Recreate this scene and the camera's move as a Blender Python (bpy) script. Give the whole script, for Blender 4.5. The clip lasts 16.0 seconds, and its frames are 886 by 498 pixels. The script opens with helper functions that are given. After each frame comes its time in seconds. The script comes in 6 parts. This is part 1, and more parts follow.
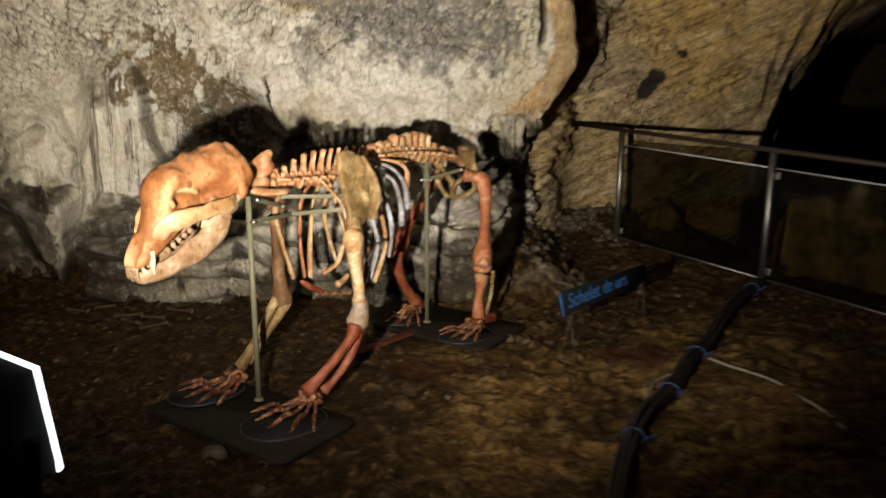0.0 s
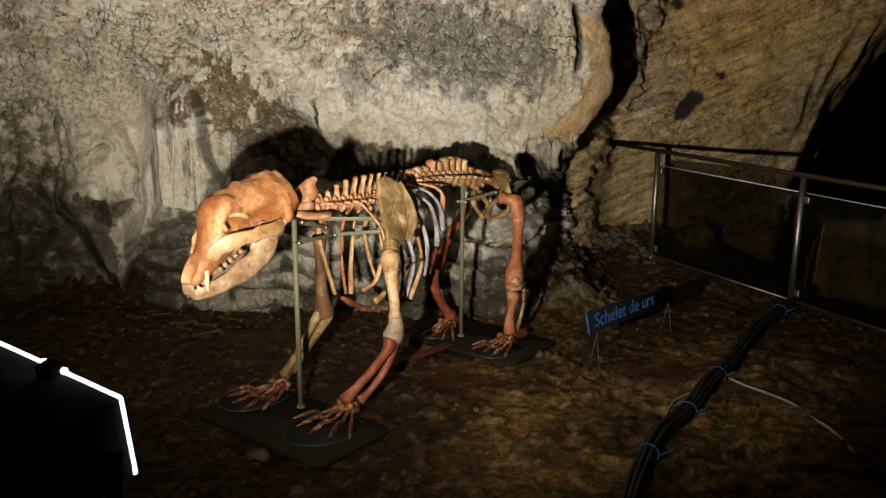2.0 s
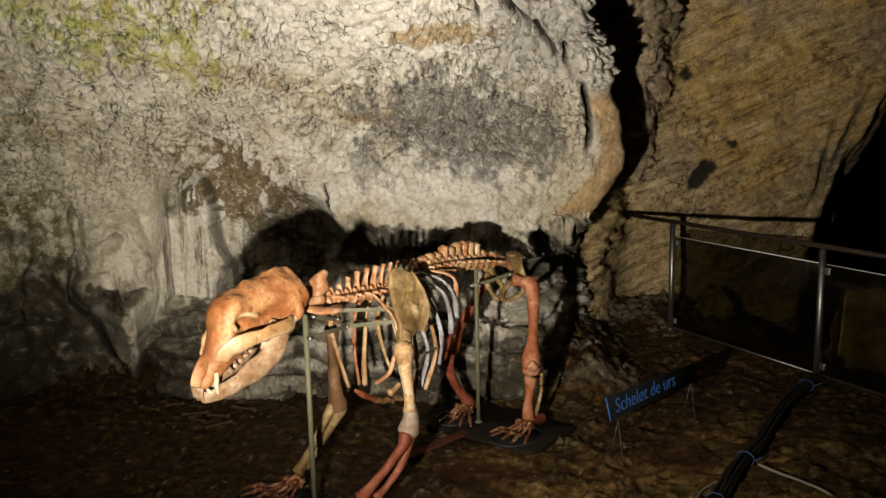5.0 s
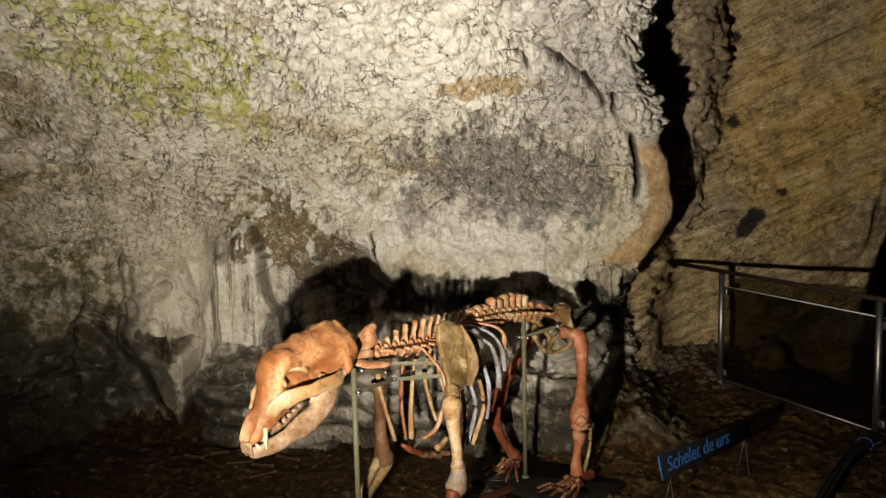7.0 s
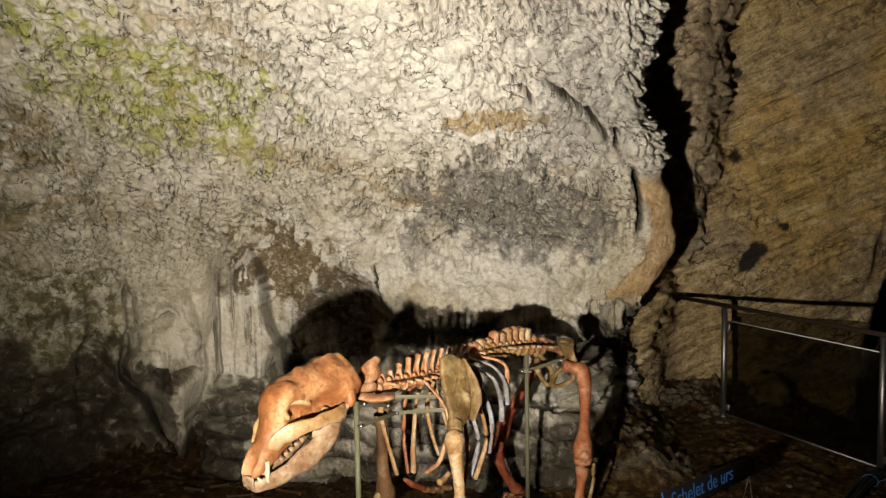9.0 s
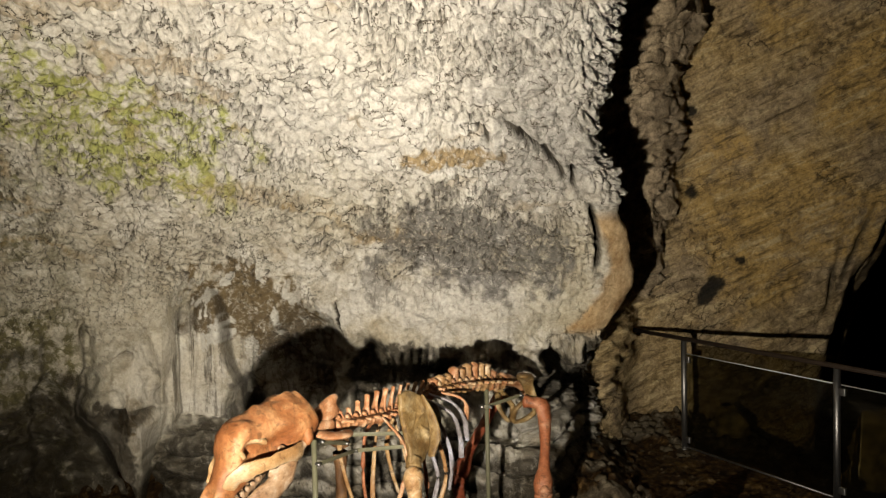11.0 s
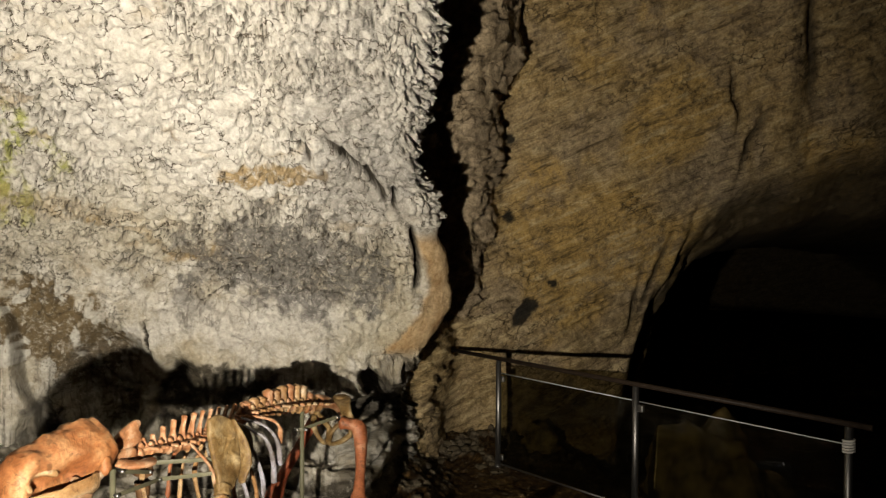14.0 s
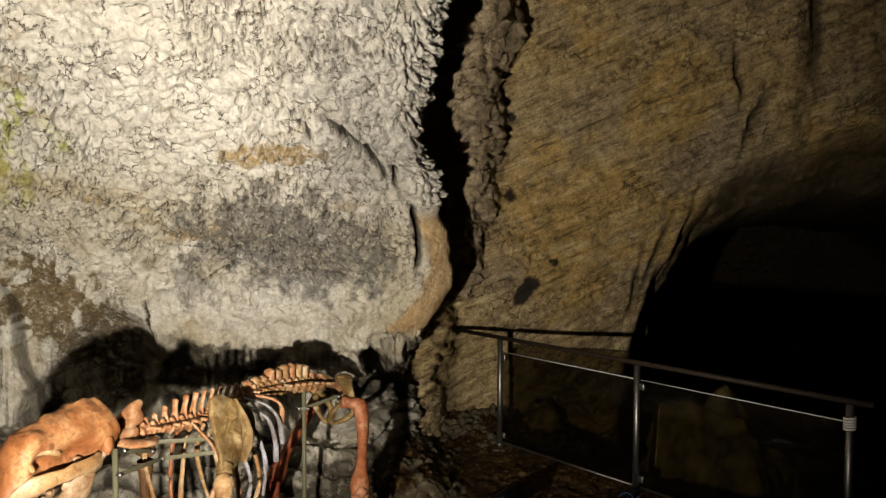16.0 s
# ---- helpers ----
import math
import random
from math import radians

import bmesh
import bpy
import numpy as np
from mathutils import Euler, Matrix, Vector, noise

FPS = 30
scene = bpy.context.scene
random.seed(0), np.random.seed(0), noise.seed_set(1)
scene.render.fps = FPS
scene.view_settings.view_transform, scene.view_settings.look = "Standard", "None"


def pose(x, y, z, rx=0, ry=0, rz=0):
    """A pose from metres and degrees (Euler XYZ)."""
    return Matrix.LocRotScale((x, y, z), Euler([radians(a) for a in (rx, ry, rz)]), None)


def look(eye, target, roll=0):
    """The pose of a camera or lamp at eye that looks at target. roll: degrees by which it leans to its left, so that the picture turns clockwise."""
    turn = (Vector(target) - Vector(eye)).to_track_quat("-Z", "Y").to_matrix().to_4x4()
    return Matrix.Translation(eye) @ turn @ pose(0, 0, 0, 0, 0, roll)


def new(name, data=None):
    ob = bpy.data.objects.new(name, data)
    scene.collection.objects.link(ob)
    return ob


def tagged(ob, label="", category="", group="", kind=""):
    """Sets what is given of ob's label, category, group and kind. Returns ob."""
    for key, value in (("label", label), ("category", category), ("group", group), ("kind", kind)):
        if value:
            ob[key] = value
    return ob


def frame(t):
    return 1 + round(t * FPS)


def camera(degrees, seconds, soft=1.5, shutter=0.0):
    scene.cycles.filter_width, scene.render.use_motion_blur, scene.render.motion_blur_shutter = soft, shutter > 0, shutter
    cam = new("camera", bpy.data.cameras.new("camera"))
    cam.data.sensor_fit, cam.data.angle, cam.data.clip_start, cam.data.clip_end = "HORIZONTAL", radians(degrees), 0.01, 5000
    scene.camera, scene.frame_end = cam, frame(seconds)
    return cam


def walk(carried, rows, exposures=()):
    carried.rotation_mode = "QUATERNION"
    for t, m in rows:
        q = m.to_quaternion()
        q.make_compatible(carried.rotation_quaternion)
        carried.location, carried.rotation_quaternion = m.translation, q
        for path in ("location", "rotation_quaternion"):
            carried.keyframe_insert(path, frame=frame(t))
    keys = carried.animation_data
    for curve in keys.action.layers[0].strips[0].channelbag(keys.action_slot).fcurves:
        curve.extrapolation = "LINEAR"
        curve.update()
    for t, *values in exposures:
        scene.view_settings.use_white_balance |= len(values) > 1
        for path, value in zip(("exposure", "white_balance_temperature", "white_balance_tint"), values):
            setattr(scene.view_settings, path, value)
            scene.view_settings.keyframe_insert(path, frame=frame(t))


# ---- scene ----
# ---- camera and walk ----
cam = camera(55.5, 16.0, soft=1.2, shutter=0.4)
# seconds, eye, (yaw to the left, pitch up, roll) in degrees
ROWS = [
    (0.0, (-0.071, 0.203, 1.499), (-0.79, -14.04, 0.16)),
    (0.1, (-0.004, 0.040, 1.569), (-0.64, -14.12, 0.02)),
    (0.5, (0.013, -0.001, 1.586), (-0.54, -14.16, -0.08)),
    (1.0, (0.010, -0.004, 1.601), (0.34, -13.61, -0.98)),
    (1.5, (0.002, 0.000, 1.615), (1.59, -13.21, -0.13)),
    (2.0, (0.004, -0.011, 1.631), (2.62, -13.77, 0.38)),
    (2.5, (-0.020, -0.028, 1.638), (0.93, -14.51, -0.40)),
    (3.0, (-0.032, -0.032, 1.639), (-0.20, -14.24, -0.68)),
    (3.5, (0.005, 0.019, 1.666), (2.18, -13.22, -1.67)),
    (4.0, (0.028, 0.046, 1.684), (3.01, -12.75, -2.34)),
    (4.2, (0.030, 0.053, 1.695), (2.73, -12.08, -1.78)),
    (6.3, (-0.032, 0.101, 1.800), (5.28, -8.08, -1.54)),
    (6.5, (-0.035, 0.104, 1.799), (5.34, -7.96, -1.66)),
    (7.0, (-0.034, 0.102, 1.804), (6.27, -6.92, -1.32)),
    (7.5, (-0.036, 0.100, 1.808), (6.80, -6.34, -1.11)),
    (8.0, (-0.039, 0.093, 1.812), (7.00, -5.56, -0.82)),
    (8.5, (-0.040, 0.090, 1.813), (6.71, -5.15, -0.87)),
    (9.0, (-0.043, 0.091, 1.815), (6.32, -4.80, -0.98)),
    (9.5, (-0.040, 0.090, 1.815), (4.76, -4.26, -0.67)),
    (9.7, (-0.040, 0.090, 1.818), (3.81, -3.58, -0.56)),
    (11.8, (0.033, 0.048, 1.822), (4.21, -2.35, -1.69)),
    (12.0, (0.029, 0.050, 1.816), (3.22, -2.46, -1.08)),
    (12.5, (0.035, 0.066, 1.825), (-0.46, -2.49, -0.24)),
    (13.0, (0.040, 0.071, 1.828), (-4.26, -2.71, 0.11)),
    (13.5, (0.043, 0.075, 1.831), (-6.74, -2.57, 0.74)),
    (14.0, (0.043, 0.073, 1.831), (-7.66, -1.26, 0.31)),
    (14.5, (0.046, 0.077, 1.831), (-8.69, -1.06, 0.70)),
    (15.0, (0.051, 0.078, 1.827), (-9.24, -1.04, 0.47)),
    (15.5, (0.047, 0.083, 1.825), (-8.43, -1.71, 0.24)),
    (16.0, (0.050, 0.084, 1.829), (-7.53, -2.66, 0.12)),
]


def aim(eye, yaw, pitch, roll):
    y, p = radians(yaw), radians(pitch)
    way = Vector((-math.sin(y) * math.cos(p), math.cos(y) * math.cos(p), math.sin(p)))
    return look(eye, Vector(eye) + way, roll)


walk(cam, [(t, aim(eye, *turn)) for t, eye, turn in ROWS], exposures=[(0.0, 0.35), (1.0, 0.25), (2.0, 0.0), (4.2, 0.0), (6.3, 0.0), (16.0, 0.0)])

# ---- light: one floodlight in a dark cave ----
world = bpy.data.worlds.new("cave_dark")
world.use_nodes = True
world.node_tree.nodes["Background"].inputs[0].default_value = (0.5, 0.6, 0.8, 1)
world.node_tree.nodes["Background"].inputs[1].default_value = 0.0
scene.world = world

LAMP = Vector((-0.546, 1.000, 1.157))        # middle of the floodlight's glass
LAMP_FACE = Vector((0.439, 0.871, 0.221))      # the way that the lamp's case points
LAMP_WAY = Vector((0.00, 0.90, 0.31)).normalized()
flood = bpy.data.lights.new("floodlight_beam", "AREA")
flood.shape, flood.size, flood.size_y = "RECTANGLE", 0.09, 0.05
flood.energy, flood.color, flood.spread = 257, (1.0, 0.905, 0.765), radians(114)
lamp_ob = new("floodlight_beam", flood)
BULB = LAMP - LAMP_FACE * 0.068
lamp_ob.matrix_world = look(BULB, BULB + LAMP_WAY)


# ---- noise on arrays ----
def hash2(i, j, seed):
    h = np.sin(i * 127.1 + j * 311.7 + seed * 74.7) * 43758.5453
    return h - np.floor(h)


def vnoise(x, y, seed=0):
    i, j = np.floor(x), np.floor(y)
    u, v = x - i, y - j
    u, v = u * u * u * (u * (u * 6 - 15) + 10), v * v * v * (v * (v * 6 - 15) + 10)
    a, b = hash2(i, j, seed), hash2(i + 1, j, seed)
    c, d = hash2(i, j + 1, seed), hash2(i + 1, j + 1, seed)
    return (a + (b - a) * u) * (1 - v) + (c + (d - c) * u) * v - 0.5


def fbm(x, y, seed=0, octaves=4):
    out, amp = 0, 1.0
    for k in range(octaves):
        out = out + amp * vnoise(x * 2**k + 13.7 * k, y * 2**k - 7.3 * k, seed + k)
        amp *= 0.5
    return out


def worley(x, y, seed=0):
    """Distance to the nearest cell point, the gap to the next one, a number for each cell, and a tilted facet in each."""
    i, j = np.floor(x), np.floor(y)
    f1, f2 = np.full(x.shape, 9.0), np.full(x.shape, 9.0)
    tone, facet = np.zeros(x.shape), np.zeros(x.shape)
    for a in (-1, 0, 1):
        for b in (-1, 0, 1):
            px, py = i + a + 0.15 + 0.7 * hash2(i + a, j + b, seed), j + b + 0.15 + 0.7 * hash2(i + a, j + b, seed + 5)
            d = np.hypot(px - x, py - y)
            near = d < f1
            f2 = np.where(near, f1, np.minimum(f2, d))
            tone = np.where(near, hash2(i + a, j + b, seed + 9), tone)
            tilt = (hash2(i + a, j + b, seed + 13) - 0.5) * (x - px) + (hash2(i + a, j + b, seed + 17) - 0.5) * (y - py)
            facet = np.where(near, tilt, facet)
            f1 = np.where(near, d, f1)
    return f1, f2 - f1, tone, facet


def smooth(e0, e1, x):
    t = np.clip((x - e0) / (e1 - e0), 0, 1)
    return t * t * (3 - 2 * t)


def spot(x, z, cx, cz, rx, rz, turn=0.0):
    """1 in the middle of an oval, 0 outside it."""
    c, s = math.cos(radians(turn)), math.sin(radians(turn))
    u, v = (x - cx) * c + (z - cz) * s, (z - cz) * c - (x - cx) * s
    return np.exp(-((u / rx) ** 2 + (v / rz) ** 2))


# ---- mesh helpers ----
def part(name, bm, material, parent=None, label=""):
    me = bpy.data.meshes.new(name)
    bm.to_mesh(me)
    bm.free()
    return dress(name, me, material, parent, label)


def dress(name, me, material, parent=None, label="", soft=True):
    me.materials.append(material)
    if soft:
        me.polygons.foreach_set("use_smooth", [True] * len(me.polygons))
    ob = new(name, me)
    if parent is not None:
        ob.parent = parent
    return tagged(ob, label) if label else ob


def sheet(name, pos, material, layers=None, closed=False, flip=False):
    """A grid of places (rows, columns, 3) as one mesh, with number layers on its points."""
    n, m = pos.shape[:2]
    idx = np.arange(n * m).reshape(n, m)
    q = np.stack([idx[:-1, :-1], idx[:-1, 1:], idx[1:, 1:], idx[1:, :-1]], -1).reshape(-1, 4)
    if flip:
        q = q[:, ::-1]
    me = bpy.data.meshes.new(name)
    me.vertices.add(n * m)
    me.vertices.foreach_set("co", pos.astype(np.float32).ravel())
    me.loops.add(q.size)
    me.loops.foreach_set("vertex_index", q.astype(np.int32).ravel())
    me.polygons.add(len(q))
    me.polygons.foreach_set("loop_start", np.arange(0, q.size, 4, dtype=np.int32))
    me.update(calc_edges=True)
    for key, values in (layers or {}).items():
        me.attributes.new(key, "FLOAT", "POINT").data.foreach_set("value", values.astype(np.float32).ravel())
    me.validate()
    return dress(name, me, material)


def grid_normals(pos):
    du, dv = np.gradient(pos, axis=1), np.gradient(pos, axis=0)
    n = np.cross(du, dv)
    return n / np.maximum(np.linalg.norm(n, axis=-1, keepdims=True), 1e-9)


def box(bm, size, m=Matrix(), bevel=0.0):
    made = bmesh.ops.create_cube(bm, size=1.0, matrix=m @ Matrix.Diagonal((*size, 1)))
    if bevel:
        edges = list({e for v in made["verts"] for e in v.link_edges})
        bmesh.ops.bevel(bm, geom=edges, offset=bevel, segments=2, affect="EDGES", profile=0.6)
    return bm


def rod(bm, a, b, r0, r1=None, sides=14):
    a, b = Vector(a), Vector(b)
    turn = (b - a).to_track_quat("Z", "Y").to_matrix().to_4x4()
    bmesh.ops.create_cone(bm, cap_ends=True, segments=sides, radius1=r0, radius2=r0 if r1 is None else r1,
                          depth=(b - a).length, matrix=Matrix.Translation((a + b) / 2) @ turn)
    return bm


def spline(points, n):
    """A smooth line of n points through the given ones (Catmull-Rom); points may carry more than three numbers."""
    p = np.array(points, float)
    p = np.vstack([2 * p[0] - p[1], p, 2 * p[-1] - p[-2]])
    out = []
    for t in np.linspace(0, len(points) - 1, n):
        k = min(int(t), len(points) - 2)
        u = t - k
        a, b, c, d = p[k:k + 4]
        out.append(0.5 * (2 * b + (c - a) * u + (2 * a - 5 * b + 4 * c - d) * u * u + (3 * b - a - 3 * c + d) * u**3))
    return np.array(out)


def tube(bm, points, n=14, sides=10, flat=1.0, rough=0.09, up=(0, 0, 1), seed=0.0):
    """A bone-like tube through points (x, y, z, radius), rounded at both ends. flat squeezes it along one axis."""
    line = spline(points, n)
    line[:, 3] = np.maximum(line[:, 3], 0.001)
    rings, up = [], Vector(up)
    for k, (x, y, z, r) in enumerate(line):
        way = Vector(line[min(k + 1, n - 1)][:3] - line[max(k - 1, 0)][:3]).normalized()
        e1 = way.cross(up)
        e1 = (e1 if e1.length > 0.05 else way.cross(Vector((1, 0.3, 0)))).normalized()
        e2 = way.cross(e1)
        ring = []
        for s in range(sides):
            a = 2 * math.pi * s / sides
            bump = 1 + rough * noise.noise(Vector((x * 30 + math.cos(a), y * 30 + math.sin(a), z * 30 + seed))) * 2 + rough * noise.noise(Vector((x * 90, y * 90, z * 90 + s)))
            ring.append(bm.verts.new(Vector((x, y, z)) + (e1 * math.cos(a) + e2 * math.sin(a) * flat) * r * bump))
        rings.append(ring)
    for a, b in zip(rings, rings[1:]):
        for s in range(sides):
            bm.faces.new((a[s], a[(s + 1) % sides], b[(s + 1) % sides], b[s]))
    for ring, end, side in ((rings[0], 0, -1), (rings[-1], n - 1, 1)):
        way = Vector(line[1][:3] - line[0][:3]) if end == 0 else Vector(line[-1][:3] - line[-2][:3])
        tip = bm.verts.new(Vector(line[end][:3]) + way.normalized() * side * line[end][3] * 0.45)
        for s in range(sides):
            f = (ring[s], ring[(s + 1) % sides], tip)
            bm.faces.new(f[::-1] if side < 0 else f)
    return bm


# ---- materials ----
def material(name, rough=0.7, metal=0.0, gloss=0.15):
    m = bpy.data.materials.new(name)
    m.use_nodes = True
    b = m.node_tree.nodes["Principled BSDF"]
    b.inputs["Roughness"].default_value, b.inputs["Metallic"].default_value = rough, metal
    b.inputs["Specular IOR Level"].default_value = gloss
    return m, m.node_tree, b


def node(tree, kind, **values):
    n = tree.nodes.new(kind)
    for key, value in values.items():
        n.inputs[key.replace("_", " ")].default_value = value
    return n


def ramp(tree, fac, stops):
    n = tree.nodes.new("ShaderNodeValToRGB")
    el = n.color_ramp.elements
    while len(el) < len(stops):
        el.new(0.5)
    for e, (at, c) in zip(el, stops):
        e.position, e.color = at, (*c, 1) if len(c) == 3 else c
    tree.links.new(fac, n.inputs[0])
    return n.outputs[0]


def mix(tree, fac, a, b, how="MIX"):
    n = tree.nodes.new("ShaderNodeMix")
    n.data_type, n.blend_type = "RGBA", how
    for sock, value in ((n.inputs[0], fac), (n.inputs[6], a), (n.inputs[7], b)):
        if isinstance(value, bpy.types.NodeSocket):
            tree.links.new(value, sock)
        else:
            sock.default_value = value if isinstance(value, (int, float)) else (*value, 1)
    return n.outputs[2]


def calc(tree, how, a, b=0.0):
    n = tree.nodes.new("ShaderNodeMath")
    n.operation, n.use_clamp = how, True
    for sock, value in ((n.inputs[0], a), (n.inputs[1], b)):
        if isinstance(value, bpy.types.NodeSocket):
            tree.links.new(value, sock)
        else:
            sock.default_value = value
    return n.outputs[0]


def layer(tree, key):
    n = tree.nodes.new("ShaderNodeAttribute")
    n.attribute_name = key
    return n.outputs["Fac"]


def grain(tree, scale, detail=6, rough=0.6, distortion=0.0, stretch=None, tilt=None):
    co = tree.nodes.new("ShaderNodeTexCoord").outputs["Object"]
    if tilt:
        mp = tree.nodes.new("ShaderNodeMapping")
        mp.inputs["Rotation"].default_value = tilt
        tree.links.new(co, mp.inputs[0])
        co = mp.outputs[0]
    if stretch:
        mp = tree.nodes.new("ShaderNodeMapping")
        mp.inputs["Scale"].default_value = stretch
        tree.links.new(co, mp.inputs[0])
        co = mp.outputs[0]
    n = node(tree, "ShaderNodeTexNoise", Scale=scale, Detail=detail, Roughness=rough, Distortion=distortion)
    tree.links.new(co, n.inputs["Vector"])
    return n.outputs["Fac"]


def crackle(tree, scale, width):
    """1 along the crooked joints between irregular plates, 0 on the plates."""
    co = tree.nodes.new("ShaderNodeTexCoord").outputs["Object"]
    warp = node(tree, "ShaderNodeTexNoise", Scale=scale * 0.55, Detail=5, Roughness=0.6)
    tree.links.new(co, warp.inputs["Vector"])
    push = tree.nodes.new("ShaderNodeVectorMath")
    push.operation = "MULTIPLY_ADD"
    tree.links.new(warp.outputs["Color"], push.inputs[0])
    push.inputs[1].default_value = (2.2 / scale,) * 3
    tree.links.new(co, push.inputs[2])
    cells = node(tree, "ShaderNodeTexVoronoi", Scale=scale)
    cells.feature = "DISTANCE_TO_EDGE"
    tree.links.new(push.outputs[0], cells.inputs["Vector"])
    return ramp(tree, cells.outputs["Distance"], [(width * 0.4, (1, 1, 1)), (width * 1.5, (0, 0, 0))])


def bump(tree, bsdf, height, strength=0.4, distance=0.01):
    n = node(tree, "ShaderNodeBump", Strength=strength, Distance=distance)
    tree.links.new(height, n.inputs["Height"])
    tree.links.new(n.outputs[0], bsdf.inputs["Normal"])


def plain(name, colour, rough=0.5, metal=0.0, vary=0.15, scale=30, bumpy=0.1):
    m, t, b = material(name, rough, metal)
    g = grain(t, scale)
    dark = tuple(c * (1 - vary) for c in colour)
    light = tuple(min(1, c * (1 + vary)) for c in colour)
    t.links.new(ramp(t, g, [(0.3, dark), (0.7, light)]), b.inputs["Base Color"])
    if bumpy:
        bump(t, b, g, bumpy, 0.003)
    return m


def rock_main():
    """Pale limestone: cream and grey, with the stains and painted shade that the wall's layers carry."""
    m, t, b = material("limestone", 0.75, 0.0, 0.12)
    big, mid, fine = grain(t, 1.6, 5), grain(t, 7, 8, 0.66), grain(t, 34, 7, 0.72)
    c = ramp(t, mid, [(0.30, (0.24, 0.205, 0.15)), (0.43, (0.40, 0.365, 0.295)), (0.54, (0.50, 0.47, 0.405)), (0.68, (0.60, 0.575, 0.52))])
    c = mix(t, ramp(t, big, [(0.45, (0, 0, 0)), (0.7, (0.8, 0.8, 0.8))]), c, mix(t, 0.5, c, (0.33, 0.27, 0.16)))
    c = mix(t, calc(t, "MULTIPLY", layer(t, "pale"), 0.55), c, (0.55, 0.53, 0.485))
    c = mix(t, calc(t, "MULTIPLY", layer(t, "sinter"), 0.85), c, ramp(t, mid, [(0.3, (0.42, 0.375, 0.29)), (0.65, (0.62, 0.59, 0.53))]))
    spots = ramp(t, grain(t, 11, 6, 0.7, 0.5), [(0.42, (0, 0, 0)), (0.55, (1, 1, 1))])
    c = mix(t, calc(t, "MULTIPLY", layer(t, "green"), spots), c, (0.28, 0.30, 0.055))
    c = mix(t, calc(t, "MULTIPLY", layer(t, "olive"), ramp(t, mid, [(0.35, (0.3, 0.3, 0.3)), (0.6, (1, 1, 1))])), c, mix(t, 0.5, c, (0.33, 0.28, 0.13)))
    c = mix(t, calc(t, "MULTIPLY", layer(t, "moss"), spots), c, (0.085, 0.075, 0.022))
    flecks = ramp(t, grain(t, 24, 6, 0.75, 0.4), [(0.36, (0.15, 0.15, 0.15)), (0.50, (1, 1, 1))])
    c = mix(t, calc(t, "MULTIPLY", layer(t, "ochre"), flecks), c, (0.26, 0.175, 0.065))
    c = mix(t, calc(t, "MULTIPLY", layer(t, "brown"), flecks), c, (0.115, 0.078, 0.032))
    c = mix(t, calc(t, "MULTIPLY", layer(t, "grey"), flecks), c, (0.115, 0.108, 0.10))
    # damp rock, and shade of hollows and ledges mixed in as near-black colour
    c = mix(t, calc(t, "MULTIPLY", layer(t, "wet_shade"), ramp(t, grain(t, 17, 7, 0.72, 0.4), [(0.34, (0.35, 0.35, 0.35)), (0.46, (1, 1, 1))])), c, (0.026, 0.020, 0.012))
    streaks = ramp(t, grain(t, 14, 5, 0.6, 0.3, (1.6, 1.6, 0.10)), [(0.52, (0, 0, 0)), (0.62, (1, 1, 1))])
    c = mix(t, calc(t, "MULTIPLY", layer(t, "drip"), streaks), c, (0.06, 0.048, 0.032))
    c = mix(t, layer(t, "flake"), c, (0.52, 0.50, 0.44))
    c = mix(t, layer(t, "orange"), c, ramp(t, mid, [(0.35, (0.24, 0.135, 0.05)), (0.6, (0.47, 0.33, 0.17))]))
    # dark joints, plus shade of grooves and hollows put into the colour
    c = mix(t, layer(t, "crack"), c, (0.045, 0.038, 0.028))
    c = mix(t, 0.55, c, ramp(t, fine, [(0.30, (0.24, 0.23, 0.21)), (0.5, (0.52, 0.52, 0.52)), (0.68, (0.76, 0.76, 0.76))]), "OVERLAY")
    lines = crackle(t, 13, 0.027)
    gaps = calc(t, "MULTIPLY", calc(t, "MULTIPLY", lines, layer(t, "crackled")), ramp(t, grain(t, 7.5, 6, 0.7, 0.4), [(0.47, (0, 0, 0)), (0.57, (1, 1, 1))]))
    c = mix(t, gaps, c, (0.085, 0.068, 0.047))
    t.links.new(c, b.inputs["Base Color"])
    t.links.new(ramp(t, layer(t, "wet_shade"), [(0.2, (0.75, 0.75, 0.75)), (0.8, (0.38, 0.38, 0.38))]), b.inputs["Roughness"])
    bump(t, b, calc(t, "SUBTRACT", mix(t, 0.7, mid, fine), calc(t, "MULTIPLY", gaps, 0.5)), 1.0, 0.034)
    return m


